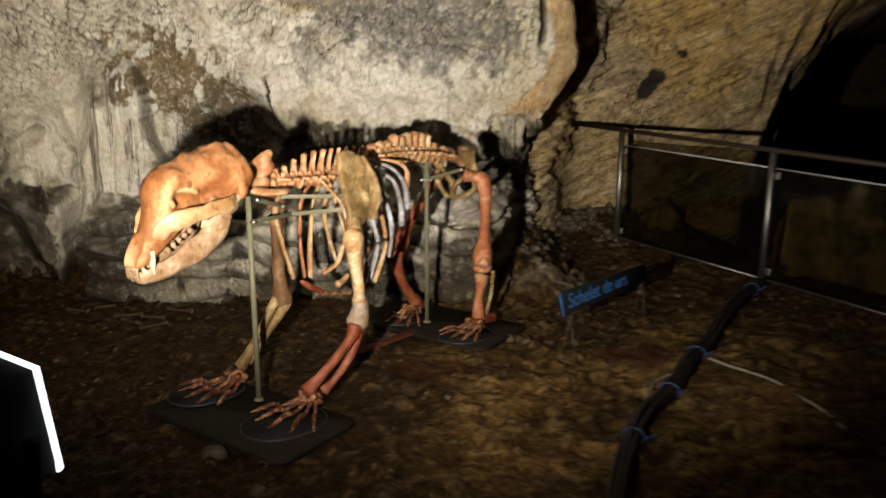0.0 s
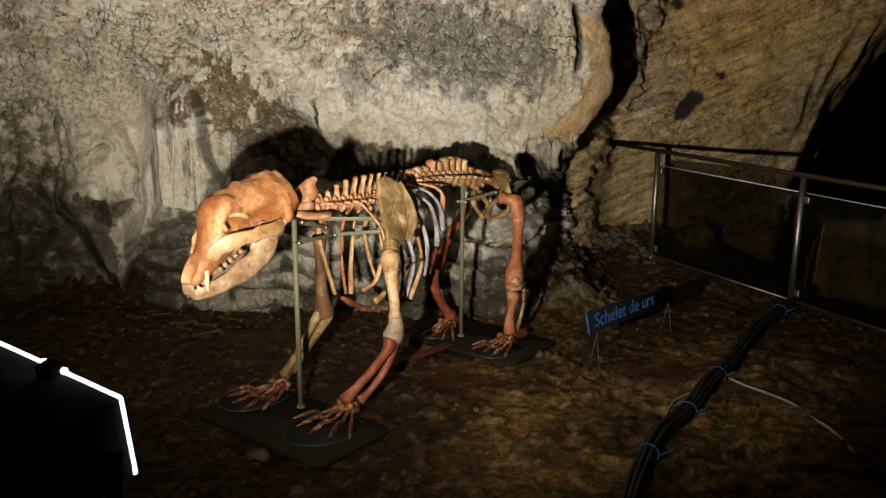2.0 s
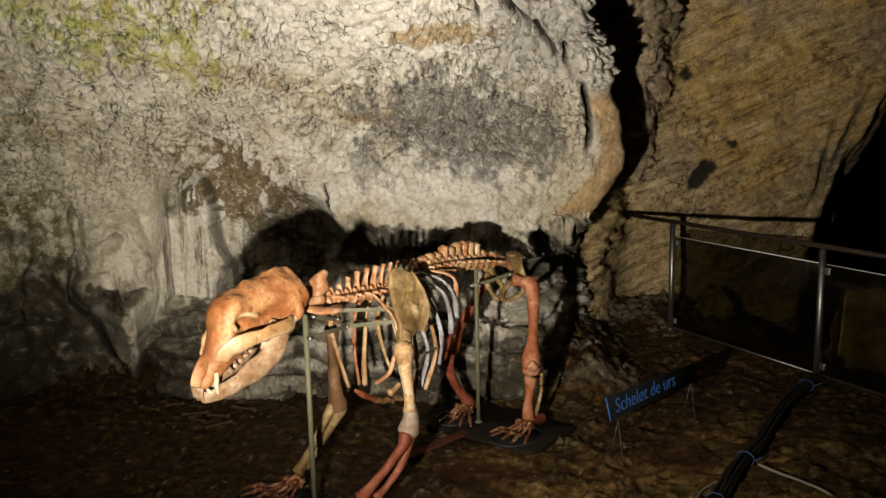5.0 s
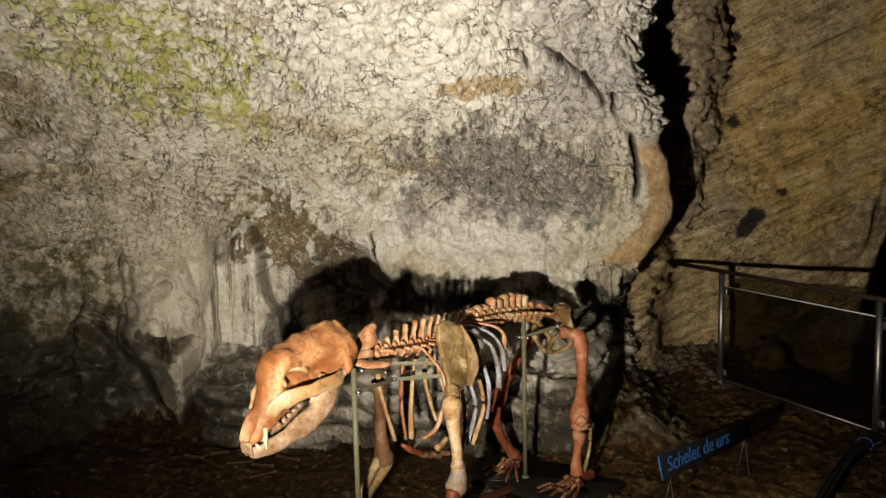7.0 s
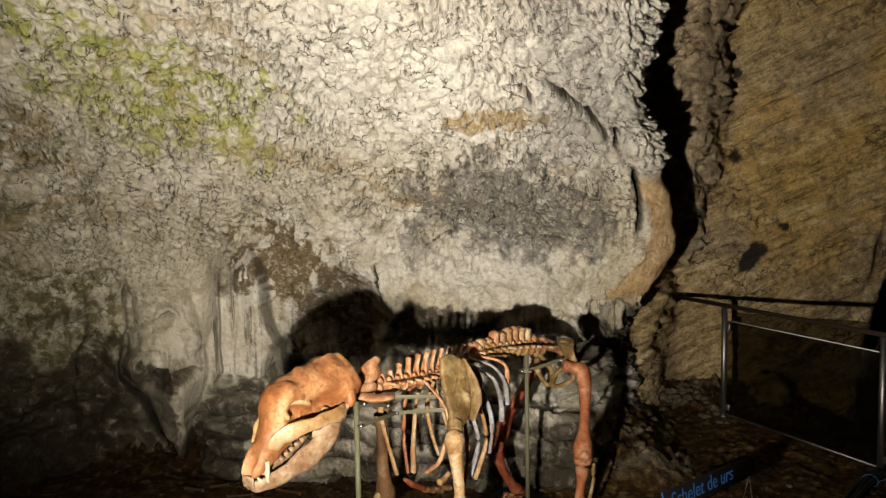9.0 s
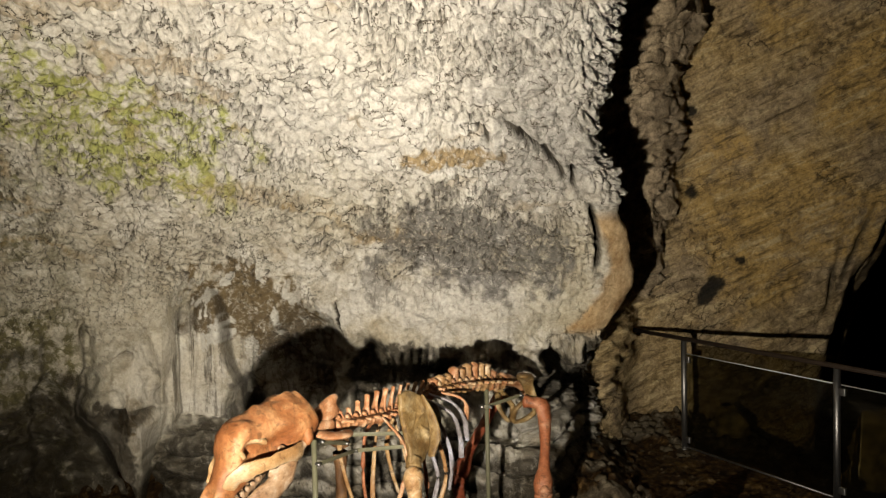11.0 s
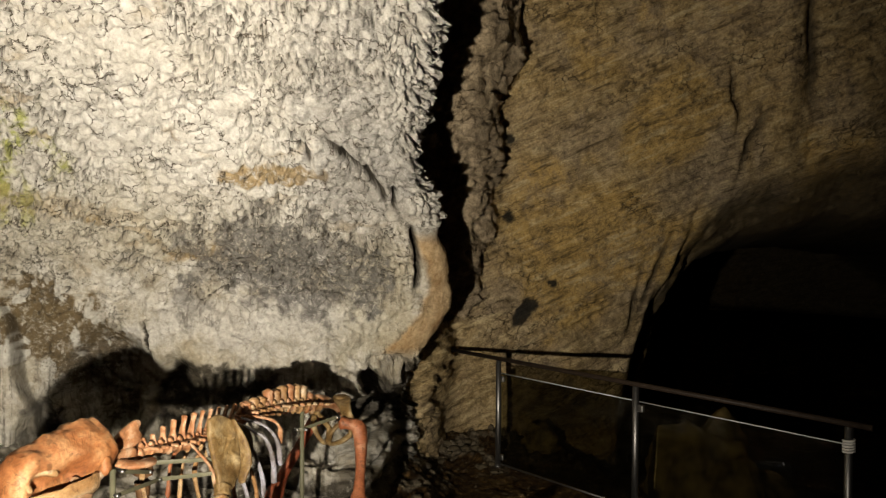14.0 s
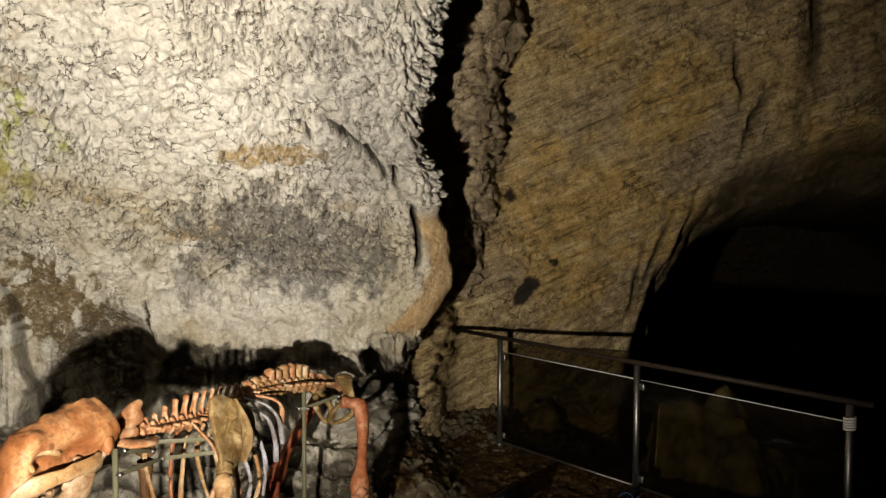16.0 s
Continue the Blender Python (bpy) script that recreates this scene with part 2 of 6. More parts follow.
def rock_side():
    """Ochre, tan and grey bedded rock of the wall by the passage, with fine slanting lines."""
    m, t, b = material("ochre_rock", 0.62, 0.0, 0.16)
    big = grain(t, 1.3, 6, 0.6, 0.6)
    lines = grain(t, 1.0, 10, 0.74, 0.6, (3.2, 3.2, 21), tilt=(0, radians(24), 0))
    mid, fine = grain(t, 9, 10, 0.76, 0.3), grain(t, 48, 6, 0.78)
    c = ramp(t, mid, [(0.32, (0.075, 0.050, 0.022)), (0.45, (0.225, 0.160, 0.074)), (0.56, (0.345, 0.255, 0.125)), (0.68, (0.50, 0.40, 0.235))])
    c = mix(t, ramp(t, big, [(0.40, (0.65, 0.65, 0.65)), (0.56, (0, 0, 0))]), c, mix(t, 0.6, c, (0.25, 0.21, 0.17)))
    c = mix(t, calc(t, "MULTIPLY", layer(t, "ochre"), ramp(t, mid, [(0.38, (0.15, 0.15, 0.15)), (0.55, (1, 1, 1))])), c, (0.41, 0.265, 0.075))
    c = mix(t, ramp(t, lines, [(0.53, (0, 0, 0)), (0.62, (0.75, 0.75, 0.75))]), c, (0.48, 0.385, 0.21))
    c = mix(t, ramp(t, lines, [(0.38, (0.75, 0.75, 0.75)), (0.47, (0, 0, 0))]), c, (0.07, 0.048, 0.02))
    c = mix(t, calc(t, "MULTIPLY", layer(t, "strip"), 0.75), c, ramp(t, mid, [(0.38, (0.13, 0.10, 0.065)), (0.6, (0.40, 0.32, 0.22))]))
    # shade of the tunnel and the far end, put into the rock's colour
    c = mix(t, layer(t, "far_shade"), c, (0.035, 0.026, 0.015))
    c = mix(t, layer(t, "crack"), c, (0.022, 0.017, 0.011))
    c = mix(t, layer(t, "black_spots"), c, (0.008, 0.008, 0.007))
    c = mix(t, 0.8, c, ramp(t, fine, [(0.30, (0.20, 0.19, 0.17)), (0.5, (0.52, 0.52, 0.52)), (0.68, (0.82, 0.82, 0.82))]), "OVERLAY")
    gaps = calc(t, "MULTIPLY", crackle(t, 9, 0.028), ramp(t, grain(t, 2.2, 5, 0.65, 0.4), [(0.48, (0, 0, 0)), (0.60, (0.85, 0.85, 0.85))]))
    c = mix(t, gaps, c, (0.05, 0.034, 0.016))
    t.links.new(c, b.inputs["Base Color"])
    bump(t, b, calc(t, "SUBTRACT", mix(t, 0.45, mix(t, 0.5, mid, lines), fine), calc(t, "MULTIPLY", gaps, 0.4)), 1.0, 0.034)
    return m


def clay():
    """Damp brown cave floor: dark mud, paler where the lamp's pool of light is painted in, with grit in it."""
    m, t, b = material("damp_clay", 0.5, 0.0, 0.10)
    big, mid, fine = grain(t, 2.3, 6, 0.62, 0.4), grain(t, 19, 9, 0.76, 0.3), grain(t, 80, 6, 0.8)
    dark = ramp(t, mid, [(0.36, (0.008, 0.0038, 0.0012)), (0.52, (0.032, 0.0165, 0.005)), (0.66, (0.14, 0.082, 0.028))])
    lit_clay = ramp(t, mid, [(0.38, (0.030, 0.016, 0.004)), (0.50, (0.165, 0.095, 0.027)), (0.64, (0.42, 0.28, 0.105))])
    # the lamp's pool of light, mixed in as paler clay
    c = mix(t, calc(t, "MULTIPLY", layer(t, "lit_clay"), ramp(t, big, [(0.40, (0.12, 0.12, 0.12)), (0.60, (1, 1, 1))])), dark, lit_clay)
    c = mix(t, calc(t, "MULTIPLY", layer(t, "rust"), 0.8), c, (0.045, 0.013, 0.005))
    c = mix(t, layer(t, "stony"), c, ramp(t, mid, [(0.36, (0.045, 0.035, 0.022)), (0.52, (0.15, 0.125, 0.085)), (0.66, (0.30, 0.27, 0.20))]))
    c = mix(t, layer(t, "crack"), c, (0.005, 0.004, 0.003))
    c = mix(t, layer(t, "grit"), c, (0.30, 0.24, 0.15))
    c = mix(t, 0.6, c, ramp(t, fine, [(0.28, (0.2, 0.2, 0.2)), (0.5, (0.5, 0.5, 0.5)), (0.72, (0.82, 0.82, 0.82))]), "OVERLAY")
    t.links.new(c, b.inputs["Base Color"])
    t.links.new(ramp(t, grain(t, 5, 7, 0.7), [(0.38, (0.30, 0.30, 0.30)), (0.58, (0.75, 0.75, 0.75))]), b.inputs["Roughness"])
    bump(t, b, mix(t, 0.5, mid, fine), 1.0, 0.035)
    return m


def bone(name, low, main, high, rough=0.48, size=8):
    m, t, b = material(name, rough, 0.0, 0.25)
    mid, fine = grain(t, size, 7, 0.66, 0.5), grain(t, 60, 5, 0.7)
    c = ramp(t, mid, [(0.3, low), (0.5, main), (0.7, high)])
    stain = grain(t, 4.5, 5, 0.6, 0.6)
    c = mix(t, ramp(t, stain, [(0.48, (0, 0, 0)), (0.66, (0.75, 0.75, 0.75))]), c, low)
    c = mix(t, 0.5, c, ramp(t, fine, [(0.3, (0.26, 0.25, 0.23)), (0.5, (0.52, 0.52, 0.52)), (0.68, (0.76, 0.76, 0.76))]), "OVERLAY")
    dents = ramp(t, grain(t, 30, 4, 0.6, 0.8), [(0.36, (0.8, 0.8, 0.8)), (0.42, (0, 0, 0))])
    c = mix(t, dents, c, mix(t, 0.6, c, (0.05, 0.025, 0.010)))
    t.links.new(c, b.inputs["Base Color"])
    bump(t, b, mix(t, 0.4, mid, fine), 0.7, 0.012)
    return m


LIMESTONE, OCHRE_ROCK, CLAY = rock_main(), rock_side(), clay()
# for the unseen shell only: near-black so that it bounces little light
DARK_ROCK = plain("unseen_dark_rock", (0.035, 0.028, 0.018), 0.7, 0.0, 0.5, 4, 0.6)
BONE_SKULL = bone("bone_skull", (0.125, 0.040, 0.012), (0.235, 0.094, 0.033), (0.39, 0.225, 0.105), 0.45, 7)
BONE_JAW = bone("bone_jaw", (0.150, 0.075, 0.034), (0.235, 0.150, 0.085), (0.37, 0.305, 0.23), 0.45, 11)
BONE_PLASTER = bone("bone_plaster", (0.16, 0.10, 0.06), (0.33, 0.275, 0.21), (0.48, 0.45, 0.40))
BONE_PAW = bone("bone_paw", (0.030, 0.009, 0.004), (0.105, 0.034, 0.014), (0.46, 0.26, 0.13), 0.45, 26)
BONE_CHEEK = bone("bone_cheek", (0.21, 0.105, 0.038), (0.28, 0.175, 0.08), (0.40, 0.315, 0.205))
BONE_RED = bone("bone_red", (0.098, 0.02, 0.008), (0.192, 0.049, 0.022), (0.307, 0.122, 0.069))
BONE_ORANGE = bone("bone_orange", (0.167, 0.046, 0.015), (0.278, 0.099, 0.043), (0.403, 0.219, 0.126))
BONE_PALE = bone("bone_pale", (0.18, 0.065, 0.022), (0.33, 0.160, 0.074), (0.50, 0.355, 0.23), 0.45, 16)
BONE_RIB = bone("bone_rib", (0.18, 0.080, 0.026), (0.335, 0.210, 0.098), (0.50, 0.41, 0.29), 0.45, 12)
BONE_BROWN = bone("bone_brown", (0.058, 0.027, 0.01), (0.132, 0.069, 0.031), (0.258, 0.157, 0.091))
BONE_GREY = bone("bone_grey", (0.115, 0.099, 0.091), (0.232, 0.214, 0.224), (0.403, 0.419, 0.503))
BONE_OCHRE = bone("bone_ochre", (0.070, 0.036, 0.010), (0.185, 0.118, 0.044), (0.34, 0.265, 0.145), 0.5, 14)
TOOTH = plain("tooth", (0.46, 0.38, 0.26), 0.3, 0, 0.1)
STEEL = plain("brushed_steel", (0.27, 0.26, 0.245), 0.46, 1.0, 0.1, 60, 0.05)
DARK_STEEL = plain("dark_steel", (0.07, 0.065, 0.06), 0.45, 0.6, 0.2)
POLE_PAINT = plain("pole_paint", (0.10, 0.095, 0.058), 0.45, 0.0, 0.15)
PLATE_PAINT = plain("plate_paint", (0.009, 0.0075, 0.004), 0.75, 0.0, 0.5, 14)
LAMP_BLACK = plain("lamp_black", (0.004, 0.004, 0.004), 0.9, 0.0, 0.2)
BLACK = plain("black_plastic", (0.006, 0.006, 0.006), 0.7, 0.0, 0.2)

# ---- the cave ----
OVER_Z = (0, 1.45, 1.7, 1.9, 2.1, 2.3, 2.5, 2.7, 3.0, 3.4, 5.0)
OVER_Y = (0, 0, 0.10, 0.26, 0.48, 0.74, 1.02, 1.32, 1.85, 2.4, 2.7)
EDGE_Z = (0.0, 0.55, 0.85, 1.07, 1.20, 1.32, 1.42, 1.55, 1.67, 1.81, 1.95, 2.05, 2.12, 2.38, 2.66, 3.4, 5.0)
EDGE_X = (0.56, 0.54, 0.57, 0.61, 0.71, 0.81, 0.82, 0.79, 0.75, 0.69, 0.65, 0.66, 0.59, 0.54, 0.56, 0.6, 0.6)


def main_wall():
    """The bulging, overhanging limestone wall behind the skeleton; it ends in a free edge beside the passage."""
    plan = spline([(0.75, 7.5), (0.60, 6.6), (0.62, 6.0), (0.74, 5.62), (0.66, 5.42), (0.3, 5.34), (-0.4, 5.30), (-1.1, 5.34), (-1.8, 5.36),
                   (-2.4, 5.28), (-2.95, 4.9), (-3.35, 4.2), (-3.6, 3.2), (-3.7, 2.0), (-3.75, 0.8)], 900)
    step = np.r_[0, np.cumsum(np.linalg.norm(np.diff(plan, axis=0), axis=1))]
    s_edge = step[np.argmax(plan[:, 0] * (plan[:, 1] < 5.8) + (plan[:, 1] < 5.8))]
    # dense where it is seen, coarser behind the edge and round the side
    want = np.r_[np.linspace(0, s_edge - 0.25, 40), np.linspace(s_edge - 0.24, s_edge + 4.9, 740), np.linspace(s_edge + 4.95, step[-1], 60)]
    px, py = np.interp(want, step, plan[:, 0]), np.interp(want, step, plan[:, 1])
    zs = np.r_[np.linspace(-0.15, 3.05, 460), np.linspace(3.1, 5.0, 24)]
    u, z = np.meshgrid(want - s_edge, zs)          # u: metres along the wall from its free edge
    x, y = np.broadcast_to(px, u.shape).copy(), np.broadcast_to(py, u.shape).copy()
    near_edge = np.exp(-np.clip(u, 0, 9) / 0.5)
    x += (np.interp(z, EDGE_Z, EDGE_X) - 0.72) * near_edge
    over = np.interp(z, OVER_Z, OVER_Y) + 0.06 * fbm(x * 0.9, z * 0.9, 3)
    y -= over * (1 - 0.4 * np.exp(-np.clip(u, 0, 9) / 0.35))
    # the foot of the wall comes forward in low ledges
    foot = (1 - smooth(0.0, 0.62, z)) * smooth(-2.3, -1.9, x) * (1 - smooth(0.1, 0.5, x))
    y -= 0.34 * foot
    y += 0.75 * smooth(0.10, 0.48, x) * (1 - smooth(0.72, 1.02, z + 0.06 * fbm(x * 6, z * 4, 4)))          # hollow under the overhang
    # broad relief, lying in the wall's own surface
    v = z + 0.6 * np.interp(z, OVER_Z, OVER_Y)
    low = 1 - smooth(0.95, 1.35, z)
    calm = np.clip(spot(x, z, -1.98, 0.90, 0.32, 0.48) + spot(x, z, -2.38, 0.60, 0.30, 0.52), 0, 1)
    pillar = smooth(1.0, 1.12, z) * (1 - smooth(1.80, 1.92, z))                  # a smooth tan blade of rock in front of the edge
    calm = np.clip(calm + pillar * smooth(0.22, 0.10, np.interp(z, EDGE_Z, EDGE_X) - x), 0, 1)
    out = (1 - 0.7 * calm) * (0.10 * fbm(u * 1.1, v * 1.1, 11, 3) + 0.045 * fbm(u * 4, v * 4, 21, 4))
    # hollows behind the skeleton and beside the dripstone
    for cx, cz, rx, rz, depth in ((-1.27, 0.88, 0.25, 0.36, 0.26), (-0.88, 0.76, 0.20, 0.28, 0.22), (-0.45, 0.72, 0.26, 0.24, 0.15),
                                  (-1.63, 0.62, 0.12, 0.20, 0.16), (-2.80, 0.52, 0.09, 0.36, 0.14),
                                  (0.05, 0.60, 0.28, 0.22, 0.14), (-2.62, 1.08, 0.03, 0.08, 0.09), (-2.64, 0.84, 0.028, 0.07, 0.07),
                                  (0.42, 0.98, 0.12, 0.06, 0.09), (0.30, 0.72, 0.05, 0.2, 0.10), (-2.95, 0.18, 0.35, 0.3, 0.12)):
        out -= depth * smooth(0.22, 0.62, spot(x + 0.05 * fbm(x * 5, z * 5, 35), z + 0.05 * fbm(x * 5, z * 5, 37), cx, cz, rx, rz))
    # shade painted along lips, rims and under brows, beside their real relief
    groove_shade = np.zeros_like(x)
    sway = 0.03 * fbm(z * 2.2, 0 * z + 3, 39) + 0.012 * fbm(z * 9, x * 2, 40)
    # a fluted column with a sharp lip along one side, and the smooth flank beside it
    cut = np.interp(z, (0.55, 0.75, 0.95, 1.1, 1.3, 1.42), (-1.66, -1.70, -1.755, -1.765, -1.78, -1.86)) + sway
    tall = smooth(0.36, 0.52, z) * (1 - smooth(1.22, 1.46, z))
    column = smooth(-2.24, -1.96, x + sway) * (1 - smooth(0.0, 0.018, x - cut))
    out += 0.20 * tall * column
    groove_shade = np.maximum(groove_shade, tall * 0.8 * np.exp(-((x - cut - 0.012) / 0.009) ** 2) * smooth(0.62, 0.8, z))
    flutes = tall * smooth(-2.12, -1.98, x) * (1 - smooth(-1.82, -1.76, x))
    out += flutes * (0.07 * np.abs(vnoise(x * 15 + 0.5 * fbm(x * 3, z * 2, 5), z * 1.1, 31)) + 0.03 * vnoise(x * 42 + 0.6 * fbm(x * 6, z * 3, 6), z * 2.0, 33))
    # a hanging lobe, broad above and drawn out to a tip, standing clear of the wall
    half = np.interp(z, (0.03, 0.16, 0.32, 0.50, 0.70, 0.86, 1.0, 1.16, 1.22), (0.004, 0.05, 0.12, 0.19, 0.215, 0.20, 0.18, 0.16, 0.15)) * (1 + 0.25 * fbm(z * 5, 0 * z, 44, 3))
    mid_x = np.interp(z, (0.03, 0.3, 0.6, 0.9, 1.06), (-2.34, -2.38, -2.41, -2.41, -2.43)) + 0.5 * sway
    across = (x - mid_x + 0.035 * fbm(x * 6, z * 6, 42, 3)) / half
    span = smooth(0.03, 0.10, z) * (1 - smooth(0.80, 1.22, z))
    inside = np.sqrt(np.clip(1 - across**2, 0, 1)) * span
    out += 0.28 * inside ** 0.7 + inside * 0.09 * fbm(x * 6, z * 4.5, 43, 4)
    rim_gap = (np.abs(across) - 1) * half
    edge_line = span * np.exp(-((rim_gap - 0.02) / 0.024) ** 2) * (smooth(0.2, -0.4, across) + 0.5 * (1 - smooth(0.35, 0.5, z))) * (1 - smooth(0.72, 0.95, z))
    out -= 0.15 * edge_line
    groove_shade = np.maximum(groove_shade, 0.9 * edge_line)
    # hooded hollows on the lobe, each under a rounded brow
    for cx, cz, rx, rz, depth in ((-2.40, 0.97, 0.09, 0.06, 0.05), (-2.26, 0.61, 0.065, 0.07, 0.11), (-2.42, 0.62, 0.08, 0.05, 0.06)):
        d = np.hypot((x - cx) / rx, (z - cz) / rz) + 0.7 * fbm(x * 11, z * 11, 46, 3)
        brow = np.exp(-((d - 1.15) / 0.18) ** 2) * smooth(-0.4, 0.3, (z - cz) / rz)
        out += 0.035 * brow - depth * smooth(1.05, 0.65, d) * smooth(-1.1, 0.5, (z - cz) / rz)
        groove_shade = np.maximum(groove_shade, 0.6 * smooth(1.0, 0.7, d) * smooth(0.0, 0.7, (z - cz) / rz))
    # the smooth stalk that runs down between lobe and column
    out += 0.09 * np.exp(-((x + 2.17 - 0.10 * (z - 0.4) + sway) / 0.055) ** 2) * smooth(0.1, 0.25, z) * (1 - smooth(0.75, 1.0, z))
    # thinner curtains elsewhere: rounded in front, cut off sharply at their sides
    for cx, wide, deep, z0, z1 in ((-1.52, 0.08, 0.07, 0.55, 1.12), (-1.06, 0.08, 0.06, 0.45, 1.0), (-2.74, 0.10, 0.05, 0.5, 1.3), (-0.62, 0.12, 0.06, 0.5, 1.0), (0.22, 0.10, 0.09, 0.45, 0.98), (-0.12, 0.12, 0.06, 0.45, 0.95), (0.44, 0.09, 0.10, 0.5, 1.0)):
        side = (x + sway - cx) / wide
        reach = smooth(z0 - 0.1, z0 + 0.18, z) * (1 - smooth(z1 - 0.22, z1 + 0.1, z))
        out += deep * np.sqrt(np.clip(1 - side**2, 0, 1)) * reach
        groove_shade = np.maximum(groove_shade, 0.8 * reach * np.exp(-((np.abs(side) - 1.04) / 0.10) ** 2) * smooth(-0.1, 0.3, fbm(x * 4, z * 5, 45) + 0.15))
    # rounded, stepped ledges of flowstone low down
    stepped = (1 - smooth(0.34, 0.60, z + 0.10 * fbm(x * 2.2, z * 2, 47))) * smooth(-2.25, -2.05, x)
    ph = (z + 0.05 * fbm(x * 3.2, z * 2, 48, 3)) * 9.5 + 1.3 * fbm(x * 1.3, 0 * z, 49)
    saw = ph - np.floor(ph)
    rock_id = hash2(np.floor(ph), np.floor(x * 4.5 + 0.8 * fbm(x * 3, z * 5, 50) + 3.7 * np.floor(ph)), 5)
    out += stepped * (0.085 * np.sqrt(np.clip(1 - (2 * saw - 1) ** 2, 0, 1)) + 0.06 * (rock_id - 0.5))
    groove_shade = np.maximum(groove_shade, 0.8 * stepped * (smooth(0.10, 0.03, saw) + smooth(0.92, 0.98, saw)))
    for cx, cz, rx, rz, depth in ((-0.7, 1.25, 0.7, 0.15, 0.05), (0.1, 1.2, 0.5, 0.2, 0.05)):
        out += depth * spot(x, z, cx, cz, rx, rz)
    # small upright rills under the grey patch
    out += 0.05 * spot(x, z, -0.72, 1.30, 0.28, 0.16) * vnoise(x * 30 + z * 9, z * 7, 34)
    # domed plates with open joints between them, larger on the overhang
    wx = u + 0.05 * fbm(u * 7, v * 7, 41) + 0.14 * fbm(u * 2.3, v * 2.3, 43)
    wv = v + 0.05 * fbm(u * 7, v * 7, 51) + 0.14 * fbm(u * 2.3, v * 2.3, 53)
    up = smooth(1.15, 1.9, z)
    f1, gap, tone, facet = worley(wx * 10 + wv * 2.5, wv * 13 - wx * 3, 61)
    g1, gap2, tone2, facet2 = worley(wx * 22 + wv * 4, wv * 27 - wx * 5, 71)
    _, gap3, _, facet3 = worley(wx * 47 + wv * 9, wv * 52 - wx * 11, 77)
    patchy = smooth(-0.25, 0.25, fbm(u * 1.7, v * 1.7, 81))
    flaky = np.clip(np.exp(-np.clip(u, 0, 9) / 0.45) + 0.8 * spot(x, z, -0.25, 1.66, 0.6, 0.3, -14), 0, 1)   # scaly near the free edge and on the grey patch
    smoothed = 1 - 0.88 * calm
    domes = (0.010 + 0.024 * up) * (1 - np.clip(f1 / 0.62, 0, 1) ** 2) + (0.007 + 0.010 * up) * (1 - np.clip(g1 / 0.62, 0, 1) ** 2) * (0.3 + patchy)
    out += smoothed * (domes + (0.006 + 0.012 * up) * (tone - 0.5) + (0.035 + 0.05 * flaky) * facet + (0.025 + 0.055 * flaky) * facet2 * (0.4 + patchy) + 0.010 * facet3)
    joint = (1 - smooth(0.01, 0.085, gap)) * (0.25 + 0.75 * up) * (0.35 + 0.65 * patchy) * smooth(-0.18, 0.10, fbm(u * 5, v * 5, 83)) * smoothed
    joint2 = (1 - smooth(0.02, 0.13, gap2)) * (0.3 + 0.7 * patchy) * 0.6 * smooth(-0.2, 0.1, fbm(u * 3, v * 3, 87)) * smoothed
    out -= 0.050 * joint + 0.022 * joint2
    # lumpy dripstone low down, behind the skeleton
    out += (1 - calm) * (1 - smooth(0.85, 1.15, z)) * (0.08 * fbm(u * 5, z * 8, 85, 4) + 0.05 * np.abs(vnoise(u * 9, z * 13, 89)))
    # the long slanting crack and a few open fissures
    for cx, cz, length, turn, wide in ((0.16, 2.22, 0.22, -32, 0.012), (0.32, 2.09, 0.10, -55, 0.012), (-0.10, 2.28, 0.08, -60, 0.013), (-1.05, 1.14, 0.15, -82, 0.012), (0.42, 2.02, 0.08, -75, 0.014)):
        c = spot(x, z, cx + 0.05 * vnoise(z * 14, x * 0, 7) + 0.03 * vnoise(z * 37, x * 0, 8), cz, length, wide, turn)
        out -= 0.09 * c
        joint = np.maximum(joint, 0.9 * smooth(0.2, 0.7, c))
    # ragged free edge
    out += np.exp(-(u / 0.18) ** 2) * (1 - 0.75 * pillar) * (0.10 * fbm(z * 6, u * 3, 91, 4) + 0.05 * vnoise(z * 21, u * 8, 95))
    blade_gap = pillar * smooth(1.40, 1.52, z) * np.exp(-((np.interp(z, EDGE_Z, EDGE_X) - x - 0.15 - 0.25 * np.clip(1.75 - z, 0, 1)) / 0.022) ** 2)
    out -= 0.12 * blade_gap
    joint = np.maximum(joint, 0.9 * blade_gap)
    pos = np.stack([x, y, z], -1)
    n = grid_normals(pos)
    n *= np.where((n * np.array([0.0, -1.0, 0.0])).sum(-1, keepdims=True).mean() < 0, -1, 1)
    pos = pos + n * out[..., None]
    # stains, and shade put into the wall's colour
    ragged = fbm(x * 6, z * 6, 101, 4)
    ragged2 = fbm(x * 17, z * 13, 111, 4)

    def stain(cx, cz, rx, rz, turn=0, sharp=0.12, loose=0.35):
        core = spot(x, z, cx, cz, rx, rz, turn)
        return smooth(0.45 - sharp, 0.45 + sharp, core + loose * (ragged + 0.9 * ragged2) * smooth(0.02, 0.30, core))

